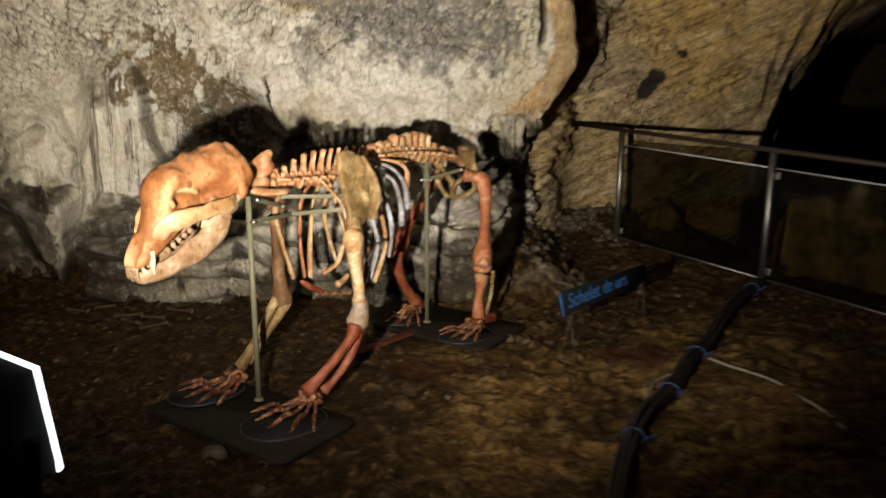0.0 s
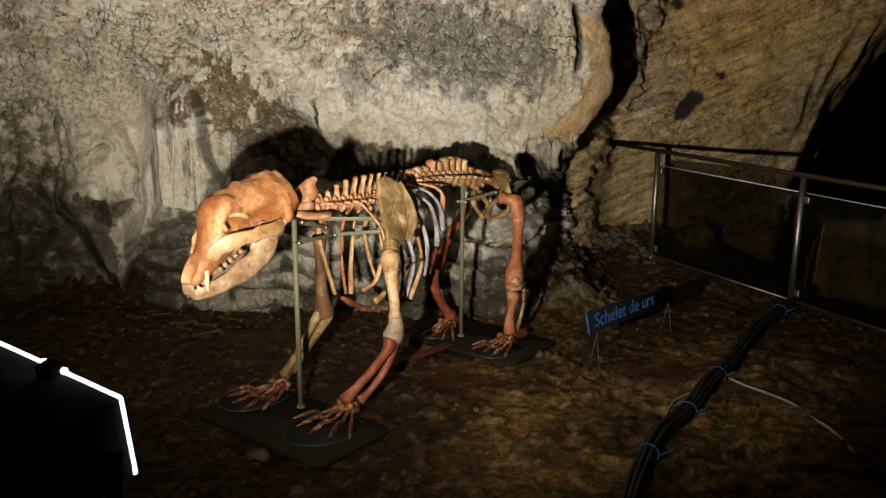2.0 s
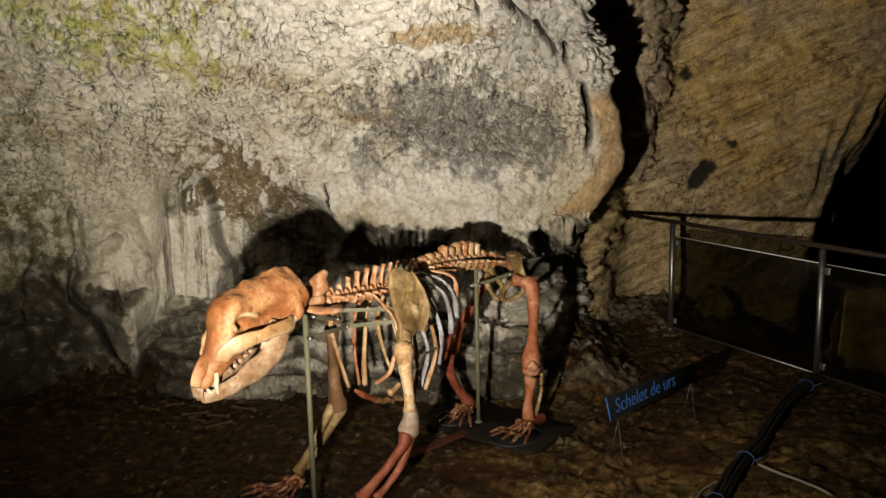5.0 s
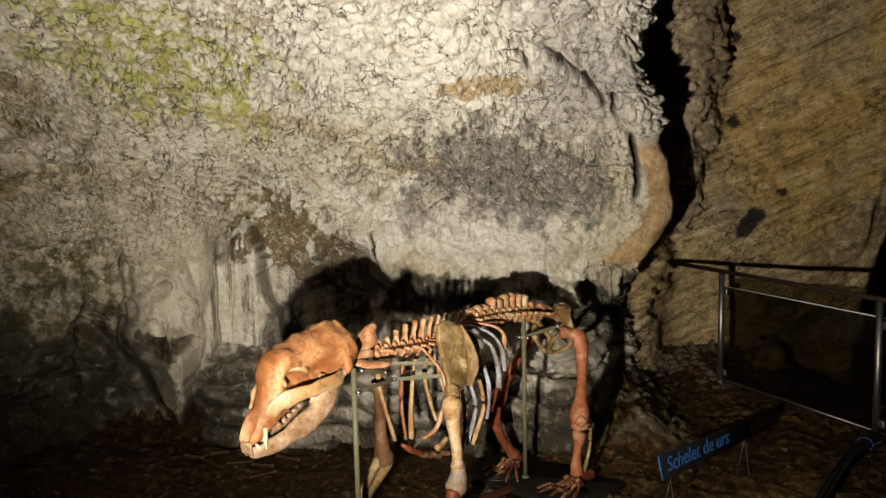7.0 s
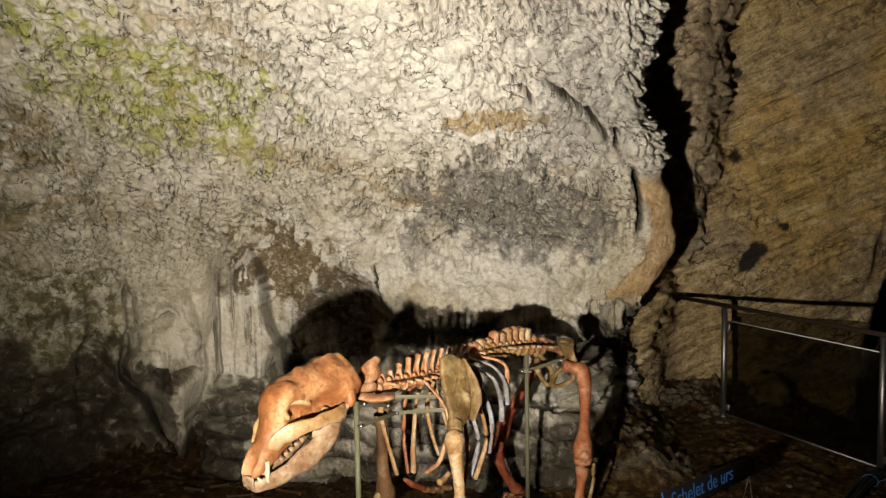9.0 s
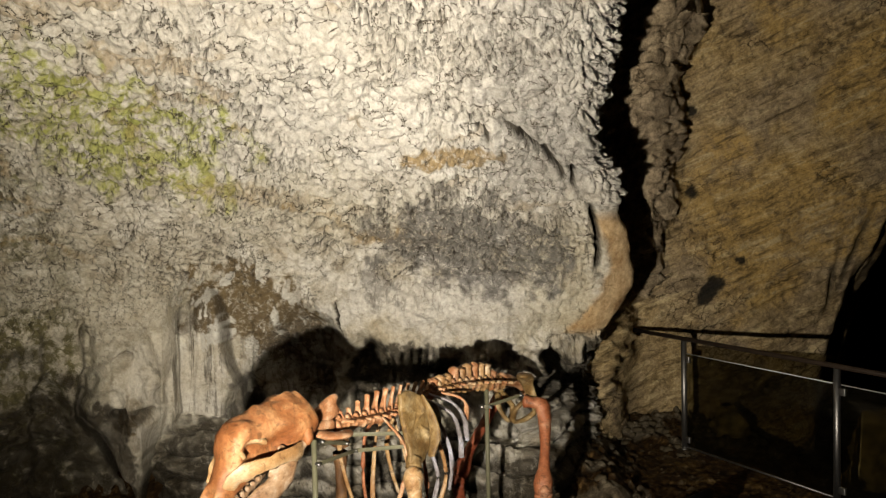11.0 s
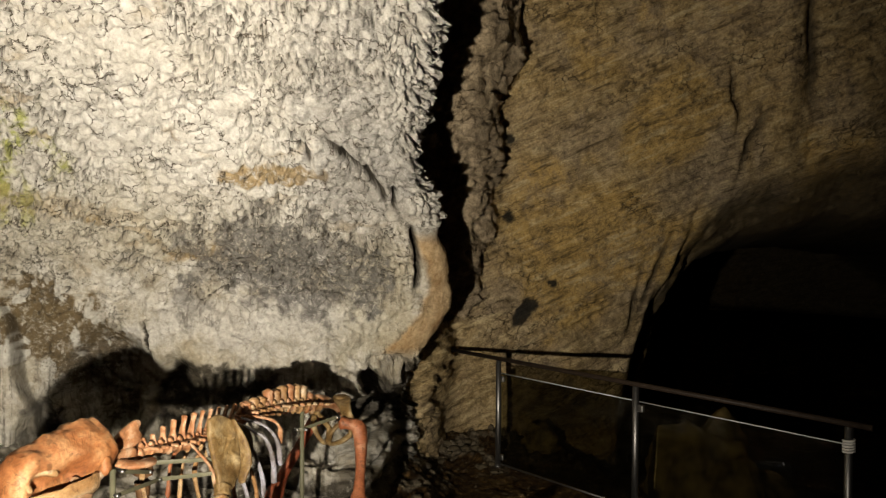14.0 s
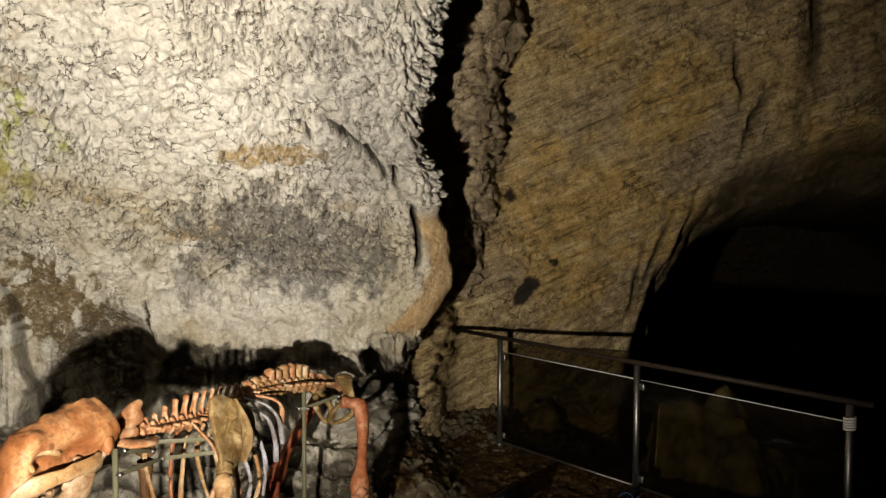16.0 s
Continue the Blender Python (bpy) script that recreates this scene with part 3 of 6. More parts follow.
    layers = {
        # open joints, and the painted shade of grooves and hollows
        "crack": np.clip(0.8 * groove_shade + 0.95 * smooth(0.12, 0.5, joint) + 0.6 * smooth(0.15, 0.45, joint2), 0, 1),
        # damp rock; also painted shade: hollows, ledge undersides, spine's shadow, unlit left foot
        "wet_shade": np.clip(0.7 * stepped * smooth(0.45, 0.20, saw) * smooth(-0.15, 0.2, ragged) + 0.75 * smooth(0.02, 0.16, fbm(u * 2.6, z * 2.0, 121, 4) + 0.35 * ragged2 - 0.05) * (1 - smooth(0.85, 1.15, z + 0.3 * ragged)) + 0.8 * stain(0.42, 0.70, 0.3, 0.22, 0, 0.2, 0.6) + 0.8 * (1 - smooth(0.05, 0.35, z + 0.4 * ragged + 0.25 * ragged2)) * (0.2 + 0.8 * smooth(-1.6, -2.0, x) + 0.7 * smooth(-0.9, -0.5, x)) + 1.1 * smooth(-2.55, -2.85, x + 0.25 * ragged) * (1 - smooth(0.55, 1.15, z + 0.4 * ragged)) + 0.9 * stain(-0.88, 0.80, 0.2, 0.26, 0, 0.15, 0.5) + 0.85 * stain(-0.50, 0.84, 0.35, 0.16, 0, 0.12, 0.6) + 0.55 * stain(-2.40, 0.60, 0.13, 0.07, 0, 0.15, 0.5) + 0.7 * stain(-1.66, 0.62, 0.10, 0.2, 0, 0.15, 0.5) + 0.75 * stain(-1.98, 0.36, 0.22, 0.14, 0, 0.15, 0.7) + 0.5 * stain(-1.97, 1.22, 0.10, 0.12, 0, 0.15, 0.8), 0, 0.92),
        "crackled": np.clip((0.35 + 0.65 * up) * smoothed * (1 - 0.6 * low), 0, 1),
        "flake": np.clip(0.9 * spot(x, z, -1.62, 1.22, 0.42, 0.30, -25) * 1.6, 0, 1) * smooth(0.10, 0.17, fbm(x * 13, z * 9, 141, 4) - 0.10 * np.clip((z - 1.2) / 0.3, -1, 1)),
        "pale": np.clip(smooth(1.55, 2.2, z) * smooth(-2.6, -1.5, x) + stain(-0.5, 1.28, 0.75, 0.16, 0, 0.2) , 0, 1),
        "sinter": np.clip(stain(-1.98, 0.92, 0.24, 0.42) + stain(-2.40, 0.55, 0.19, 0.42) + 0.9 * stain(-2.2, 0.85, 0.14, 0.34) + 0.75 * stepped * smooth(-0.3, 0.1, ragged2) * smooth(-1.85, -1.6, x) * smooth(-0.3, -0.7, x), 0, 1),
        "green": np.clip(stain(-2.15, 2.35, 0.65, 0.35, -15, 0.25, 0.7) * 0.9 + 0.7 * stain(-1.75, 2.28, 0.25, 0.08, 0, 0.2, 0.6), 0, 0.85),
        "olive": np.clip(0.5 * smooth(-0.9, -2.4, x + 0.6 * ragged) * (0.5 + 0.5 * smooth(1.9, 1.3, z)) + 0.5 * stain(-0.9, 1.85, 1.2, 0.25, -8, 0.3, 0.6) + 0.6 * stain(0.35, 1.4, 0.3, 0.4, 0, 0.3, 0.6), 0, 0.9),
        "drip": np.clip(spot(x, z, -1.95, 0.85, 0.30, 0.45) + 0.8 * spot(x, z, -1.3, 0.85, 0.25, 0.3) + 0.6 * spot(x, z, -0.72, 1.35, 0.25, 0.15) + 0.5 * spot(x, z, 0.0, 0.8, 0.7, 0.3), 0, 0.85),
        "moss": np.clip(smooth(-2.35, -3.0, x) * 0.8 * smooth(-0.2, 0.3, ragged + 0.15) + 0.9 * smooth(-2.56, -2.78, x + 0.15 * ragged) * (1 - smooth(0.9, 1.5, z + 0.4 * ragged)), 0, 0.9),
        "ochre": np.clip(0.5 * smooth(0.10, 0.02, np.abs(fbm(u * 1.6, v * 3.2, 131, 3))) * smooth(0.05, 0.3, fbm(u * 1.1, v * 1.1, 133)) * smooth(1.3, 1.7, z) + 0.85 * stain(-0.28, 2.16, 0.32, 0.055, 0, 0.1) + 0.5 * stain(-0.75, 1.72, 0.22, 0.07, 20) + 0.35 * stain(-1.3, 1.95, 0.6, 0.06, -8, 0.2, 0.6), 0, 0.9),
        "brown": np.clip(0.45 * stain(-2.44, 0.45, 0.10, 0.28, 0, 0.2, 0.8) + 0.6 * stain(-2.40, 0.62, 0.14, 0.09, 0, 0.2, 0.8) + 0.85 * stain(-1.27, 0.92, 0.22, 0.30, 0, 0.12, 0.4) + 1.0 * stain(-1.64, 1.25, 0.44, 0.27, -25, 0.10, 0.45) + 0.8 * stain(-1.50, 1.05, 0.12, 0.18, 0, 0.08, 0.6) + 0.5 * (1 - smooth(0.05, 0.35, z + 0.25 * ragged)), 0, 0.92),
        "grey": np.clip(0.85 * stain(-0.25, 1.66, 0.66, 0.30, -14, 0.25, 0.6) + 0.5 * stain(0.20, 2.25, 0.30, 0.6, 15, 0.4, 0.5) + 0.5 * stain(-0.75, 1.38, 0.1, 0.18, 20, 0.1, 0.8) + 0.3 * stain(-1.3, 0.95, 0.2, 0.2), 0, 0.85),
        "orange": np.clip(1.1 * smooth(0.17, 0.10, np.interp(z, EDGE_Z, EDGE_X) - x - 0.18 * np.clip(1.6 - z, 0, 0.6) + 0.06 * ragged) * smooth(0.98, 1.12, z) * (1 - smooth(1.72, 1.86, z)), 0, 0.92),
    }
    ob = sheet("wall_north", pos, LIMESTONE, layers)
    return tagged(ob, "pale scalloped limestone cave wall with green and brown stains", "cave wall", kind="structure")


def side_wall():
    """Ochre wall beyond the passage, with the dark mouth of a tunnel in it."""
    plan = spline([(-0.4, 7.6), (0.6, 7.25), (1.3, 7.1), (2.0, 7.05), (2.7, 7.0), (3.4, 6.9), (4.2, 6.7), (5.2, 6.2), (6.2, 5.2), (6.9, 3.8), (7.1, 2.0)], 700)
    step = np.r_[0, np.cumsum(np.linalg.norm(np.diff(plan, axis=0), axis=1))]
    want = np.r_[np.linspace(0, 6.6, 380), np.linspace(6.65, step[-1], 50)]
    px, py = np.interp(want, step, plan[:, 0]), np.interp(want, step, plan[:, 1])
    zs = np.linspace(-0.2, 5.0, 260)
    u, z = np.meshgrid(want, zs)
    x, y = np.broadcast_to(px, u.shape).copy(), np.broadcast_to(py, u.shape).copy()
    y -= 0.16 * np.clip(z - 2.2, 0, 3) ** 1.4
    # it closes in on the other wall: low down in a corner, higher up in a standing strip
    wave = 0.10 * fbm(z * 2.5, x * 2, 7) + 0.05 * fbm(z * 8, x * 3, 8)
    edge = np.interp(z, (0.9, 1.1, 1.4, 1.95, 2.4, 3.2, 4.5), (0.95, 1.08, 1.25, 1.42, 1.36, 1.38, 1.42)) - wave
    y -= 0.75 * (1 - smooth(0.70, 1.15, x)) * (1 - smooth(0.9, 1.3, z))
    y -= np.interp(z, (0.9, 1.3, 1.9, 2.6, 3.4), (0.0, 0.35, 0.5, 0.75, 0.9)) * (1 - smooth(edge - 0.35, edge + 0.16, x))
    out = 0.13 * fbm(u * 0.9, z * 0.9, 211, 3) + 0.05 * fbm(u * 3.5, z * 5, 221, 4)
    ca, sa = math.cos(radians(24)), math.sin(radians(24))
    along, over = u * ca + z * sa, z * ca - u * sa                                # fine beds that rise to one side
    out += 0.040 * fbm(along * 3.0, over * 15 + 0.8 * fbm(u * 2, z * 2, 225), 227, 3)
    wx, wz = u + 0.06 * fbm(u * 5, z * 5, 241), z + 0.06 * fbm(u * 5, z * 5, 251)
    f1, gap, tone, facet = worley(wx * 5.5 + wz * 1.5, wz * 9 - wx * 2.5, 261)
    _, gap2, _, facet2 = worley(wx * 13 + wz * 4, wz * 24 - wx * 6, 265)
    knobbly = 1 - smooth(edge - 0.05, edge + 0.05, x)
    out += 0.012 * (0.5 - f1) + 0.010 * (tone - 0.5) + 0.05 * facet + (0.045 + 0.07 * knobbly) * facet2 + 0.09 * knobbly * fbm(u * 9, z * 7, 267, 3)
    patchy = smooth(-0.1, 0.3, fbm(u * 1.5, z * 1.5, 271)) * (0.5 + 0.5 * smooth(2.2, 3.0, z))
    joint = np.maximum((1 - smooth(0.015, 0.07, gap)) * patchy * 0.7, 0.45 * (1 - smooth(0.02, 0.10, gap2)) * smooth(0.0, 0.3, fbm(u * 2.2, z * 2.2, 273)))
    out -= 0.022 * joint
    # a standing strip of paler rock next to the gap, ending in a point low down
    strip = knobbly * smooth(1.0, 1.25, z)
    out += 0.07 * strip
    # thin shadow beside the strip's edge, drawn as a dark line in the colour
    joint = np.maximum(joint, 0.85 * smooth(1.05, 1.3, z) * np.exp(-((x - edge) / 0.018) ** 2) * smooth(-0.2, 0.2, fbm(z * 3, x, 9)))
    # upright ribs of rock beside the tunnel, and the fissures between them
    for cx, cz, rx, rz, depth, turn in ((3.78, 3.3, 0.13, 0.75, 0.20, 3), (4.32, 3.05, 0.30, 0.42, 0.22, 20), (2.92, 1.35, 0.07, 0.45, 0.10, -22), (3.08, 1.30, 0.06, 0.40, 0.12, -18), (2.70, 1.05, 0.05, 0.35, 0.07, -14)):
        out += depth * spot(x, z, cx, cz, rx, rz, turn)
    for cx, cz, rx, rz, turn in ((3.98, 3.35, 0.045, 0.65, 6), (3.58, 2.62, 0.03, 0.30, -14), (2.80, 1.45, 0.030, 0.45, -24), (2.99, 1.50, 0.028, 0.42, -22), (3.17, 1.35, 0.035, 0.38, -16), (2.62, 1.15, 0.025, 0.26, -12), (3.42, 2.95, 0.02, 0.3, 8)):
        c = spot(x + 0.06 * vnoise(z * 5, x * 0, 7), z, cx, cz, rx, rz, turn)
        out -= 0.13 * c
        joint = np.maximum(joint, 0.8 * smooth(0.3, 0.8, c))
    # tunnel mouth: under the brow the rock rounds inwards, then goes far back
    shake = 0.08 * fbm(x * 3, z * 1, 281)
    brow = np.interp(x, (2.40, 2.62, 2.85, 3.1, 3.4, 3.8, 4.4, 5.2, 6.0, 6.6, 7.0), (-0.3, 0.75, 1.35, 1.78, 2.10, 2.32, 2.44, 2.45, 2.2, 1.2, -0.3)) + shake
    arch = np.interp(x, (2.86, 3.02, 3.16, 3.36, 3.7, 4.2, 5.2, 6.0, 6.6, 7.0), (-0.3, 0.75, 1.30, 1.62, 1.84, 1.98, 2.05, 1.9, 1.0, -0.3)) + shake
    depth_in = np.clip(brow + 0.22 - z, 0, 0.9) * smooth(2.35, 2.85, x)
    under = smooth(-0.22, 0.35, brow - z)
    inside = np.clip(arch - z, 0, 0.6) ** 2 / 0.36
    out += 0.07 * np.exp(-((brow - z) / 0.14) ** 2) * (x > 2.9)
    out -= 1.3 * depth_in ** 1.4 - 0.10 * depth_in * fbm(u * 5, z * 5, 283, 3)
    pos = np.stack([x, y, z], -1)
    n = grid_normals(pos)
    n *= np.where((n * np.array([0.0, -1.0, 0.0])).sum(-1, keepdims=True).mean() < 0, -1, 1)
    pos = pos + n * out[..., None]
    pos[..., 0] += 5.5 * inside
    pos[..., 1] += 13.0 * inside
    # near-black spots with ragged edges
    black_spots = np.zeros_like(x)
    ragged = fbm(x * 14, z * 14, 291, 3)
    for cx, cz, rx, rz, turn in ((1.655, 1.13, 0.075, 0.17, -38), (1.72, 1.22, 0.08, 0.07, -30), (1.92, 1.39, 0.04, 0.032, 0), (1.54, 2.60, 0.06, 0.055, 0), (1.55, 1.95, 0.05, 0.07, 0)):
        black_spots = np.maximum(black_spots, smooth(0.38, 0.6, spot(x, z, cx, cz, rx, rz, turn) + 0.3 * ragged))
    # tunnel, brow underside and far end darkened in colour, where lamplight fades
    layers = {"crack": joint, "black_spots": black_spots * 0.95, "strip": strip, "far_shade": 0.85 * np.clip(inside * 4 + 0.85 * under * smooth(2.6, 3.1, x) + 0.5 * smooth(3.7, 4.7, x + 0.4 * fbm(x * 2, z * 2, 297)), 0, 1),
              "ochre": np.clip(0.8 * smooth(-0.1, 0.3, fbm(x * 1.4, z * 1.8, 295)) * smooth(1.2, 1.8, x) + 0.25 * smooth(2.2, 3.2, z), 0, 0.75)}
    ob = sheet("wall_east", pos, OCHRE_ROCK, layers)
    return tagged(ob, "ochre bedded rock wall with a dark tunnel mouth", "cave wall", kind="structure")


def shell():
    """Plain rock added out of view, behind and above, to close the cave; very dark to return little light."""
    plan = spline([(-3.7, 1.2), (-3.9, -0.6), (-3.4, -2.2), (-2.0, -3.1), (0.5, -3.4), (3.0, -3.2), (5.2, -2.2), (6.8, -0.3), (7.2, 2.4)], 90)
    u, z = np.meshgrid(np.arange(90), np.linspace(-0.2, 5.0, 50))
    x, y = plan[u, 0], plan[u, 1]
    out = 0.3 * fbm(u * 0.1, z * 1.1, 301) + 0.1 * fbm(u * 0.5, z * 4, 305)
    k = 1 + 0.06 * out
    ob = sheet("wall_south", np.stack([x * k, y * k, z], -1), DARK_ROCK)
    tagged(ob, "unseen dark rock wall added behind the path", "cave wall", kind="structure")
    x, y = np.meshgrid(np.linspace(-5, 16, 150), np.linspace(-4.5, 23, 170))
    zc = 4.55 + 0.35 * fbm(x * 0.7, y * 0.7, 311) + 0.1 * fbm(x * 3, y * 3, 315)
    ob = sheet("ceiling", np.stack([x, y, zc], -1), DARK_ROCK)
    tagged(ob, "unseen dark rock ceiling added over the cave", "ceiling", kind="structure")


LEDGES = ((0.62, 3.25, 1.75, 2.95), (0.9, 3.55, 1.9, 3.45), (1.35, 4.25, 2.3, 3.75), (0.3, 3.1, 0.9, 3.0), (1.0, 3.2, 1.5, 3.2))


def ledge(c, x, y):
    """How far a place lies along a ledge (0 or 1 but for its ends) and across it."""
    ax, ay, bx, by = LEDGES[c]
    length = math.hypot(bx - ax, by - ay)
    along = ((x - ax) * (bx - ax) + (y - ay) * (by - ay)) / length
    off = ((y - ay) * (bx - ax) - (x - ax) * (by - ay)) / length + 0.09 * fbm(along * 4, c + 0 * along, 441)
    return smooth(-0.1, 0.1, along) * (1 - smooth(length - 0.2, length + 0.1, along)), off


def floor_height(x, y):
    z = 0.030 * fbm(x * 1.2, y * 1.2, 401, 3) * smooth(0.0, 0.5, np.hypot(x + 0.45, y - 3.85) - 0.75) + 0.010 * fbm(x * 6, y * 6, 411, 4)
    for c in range(len(LEDGES)):
        inside, off = ledge(c, x, y)
        z = z + 0.026 * inside * smooth(-0.012, 0.012, off) * np.exp(-np.clip(off, 0, 9) / 0.35)
    # the floor rises in rubble against the walls
    z = z + 0.16 * smooth(4.95, 5.4, y + 0.25 * fbm(x * 2, y * 2, 451)) * (1 - smooth(0.6, 0.9, x)) * smooth(-3.3, -3.0, x)
    # beyond the railing the ground falls away into the tunnel
    beyond = (x - 1.33) * 0.866 + (y - 6.40) * 0.501
    z = z - 0.75 * smooth(0.25, 1.6, beyond) * smooth(1.9, 2.6, x)
    return z + 0.10 * smooth(6.35, 6.9, y + 0.2 * fbm(x * 3, y * 3, 455)) * (1 - smooth(1.5, 2.2, x))


def ground():
    """Trodden clay with ledges, grit and a rusty stain; one sheet, finer where it is seen near."""
    xs = np.r_[np.linspace(-6, -2.9, 30), np.linspace(-2.88, 2.9, 420), np.linspace(2.95, 16, 90)]
    ys = np.r_[np.linspace(-5, 2.2, 40), np.linspace(2.22, 7.3, 380), np.linspace(7.4, 23, 80)]
    x, y = np.meshgrid(xs, ys)
    z = floor_height(x, y)
    f1, gap, tone, facet = worley(x * 13 + 0.7 * fbm(x * 8, y * 8, 421), y * 13, 431)
    pebble = (tone > 0.90) * smooth(0.40, 0.12, f1)
    h1, _, ht, _ = worley(x * 34, y * 34, 481)
    z += 0.014 * pebble + 0.008 * (ht > 0.90) * smooth(0.35, 0.1, h1) + 0.050 * facet * smooth(-0.2, 0.3, fbm(x * 2, y * 2, 425)) + 0.030 * fbm(x * 11, y * 11, 427, 4)
    crack = np.zeros_like(x)
    for c in range(len(LEDGES)):
        inside, off = ledge(c, x, y)
        crack = np.maximum(crack, inside * np.exp(-((off + 0.012) / 0.010) ** 2) * smooth(-0.25, 0.1, fbm(x * 9, y * 9, 445)))
    rubble = np.maximum(smooth(6.1, 6.5, y) * (x < 2), smooth(4.9, 5.2, y) * (x < 0.9))
    g1, rgap, rt, _ = worley(x * 11, y * 11, 461)
    z += rubble * 0.05 * rt * smooth(0.5, 0.1, g1)
    ragged = fbm(x * 6, y * 6, 471)
    rust = smooth(0.3, 0.6, spot(x, y, -0.05, 3.85, 0.22, 0.14) + 0.5 * ragged) + smooth(0.3, 0.6, spot(x, y, 0.95, 4.08, 0.22, 0.13) + 0.4 * ragged)
    grit = np.clip((ht > 0.93) * smooth(0.28, 0.16, h1) * (0.4 + 0.5 * smooth(0.93, 1.0, ht)) + 0.25 * pebble, 0, 0.8)
    wander = fbm(x * 1.6, y * 1.6, 491, 4)
    # paler to the right, darker to the left: lamp's reach put into the colour
    lit_clay = np.clip(1.25 * spot(x, y, 0.62, 3.45, 0.75, 0.75, 30) + 0.9 * spot(x, y, 1.35, 3.9, 0.7, 0.5, 40) + 0.5 * spot(x, y, 0.1, 3.0, 0.5, 0.4) + 0.5 * spot(x, y, 0.3, 4.7, 0.6, 0.3) + 0.9 * wander * (x > -0.6), 0.04, 1) * smooth(-0.5, 0.1, x + 0.5 * wander)
    stony = np.clip(rubble * smooth(-0.1, 0.25, ragged + 0.1) * 0.8, 0, 0.8) * (x > -1.8)
    ob = sheet("ground", np.stack([x, y, z], -1), CLAY, {"crack": crack, "rust": np.clip(rust, 0, 0.8), "grit": grit, "lit_clay": lit_clay, "stony": stony}, flip=False)
    return tagged(ob, "damp brown clay cave floor with grit", "ground", kind="structure")


main_wall()
side_wall()
shell()
ground()

# ---- the bear skeleton ----
# s: metres along its line of march from the front pole to the tail, o: to its left side, z: up
SAG_O, SAG_S, SAG_N = Vector((-0.792, 3.47, 0)), Vector((0.574, 0.819, 0)), Vector((0.819, -0.574, 0))


def G(s, o, z):
    return SAG_O + SAG_S * s + SAG_N * o + Vector((0, 0, z))


def GR(s, o, z, r):
    return (*G(s, o, z), r)


def thing(name, at, label, category, group=""):
    ob = new(name)
    ob.location = at
    ob.empty_display_size = 0.1
    return tagged(ob, label, category, group)


def put(name, bm, mat, parent, label=""):
    """Like part(), for meshes made in world places: moved to the frame of their thing."""
    at = parent.location if parent.parent is None else parent.location + parent.parent.location
    if parent.parent is not None and parent.parent.parent is not None:
        at = at + parent.parent.parent.location
    bmesh.ops.translate(bm, verts=bm.verts, vec=-at)
    bmesh.ops.recalc_face_normals(bm, faces=bm.faces)
    return part(name, bm, mat, parent, label)


bear = thing("bear_skeleton", G(0.6, 0, 0.026), "mounted cave bear skeleton of orange and cream bones on a stand", "skeleton")

SK_O, SK_P, SK_H = (-0.03, 0.945), (-0.933, -0.359), (-0.359, 0.933)


def K(p, h, w):
    """A place on the skull: p from the back of the head to the nose, h up, w to its left."""
    return G(SK_O[0] + SK_P[0] * p + SK_H[0] * h, w, SK_O[1] + SK_P[1] * p + SK_H[1] * h)


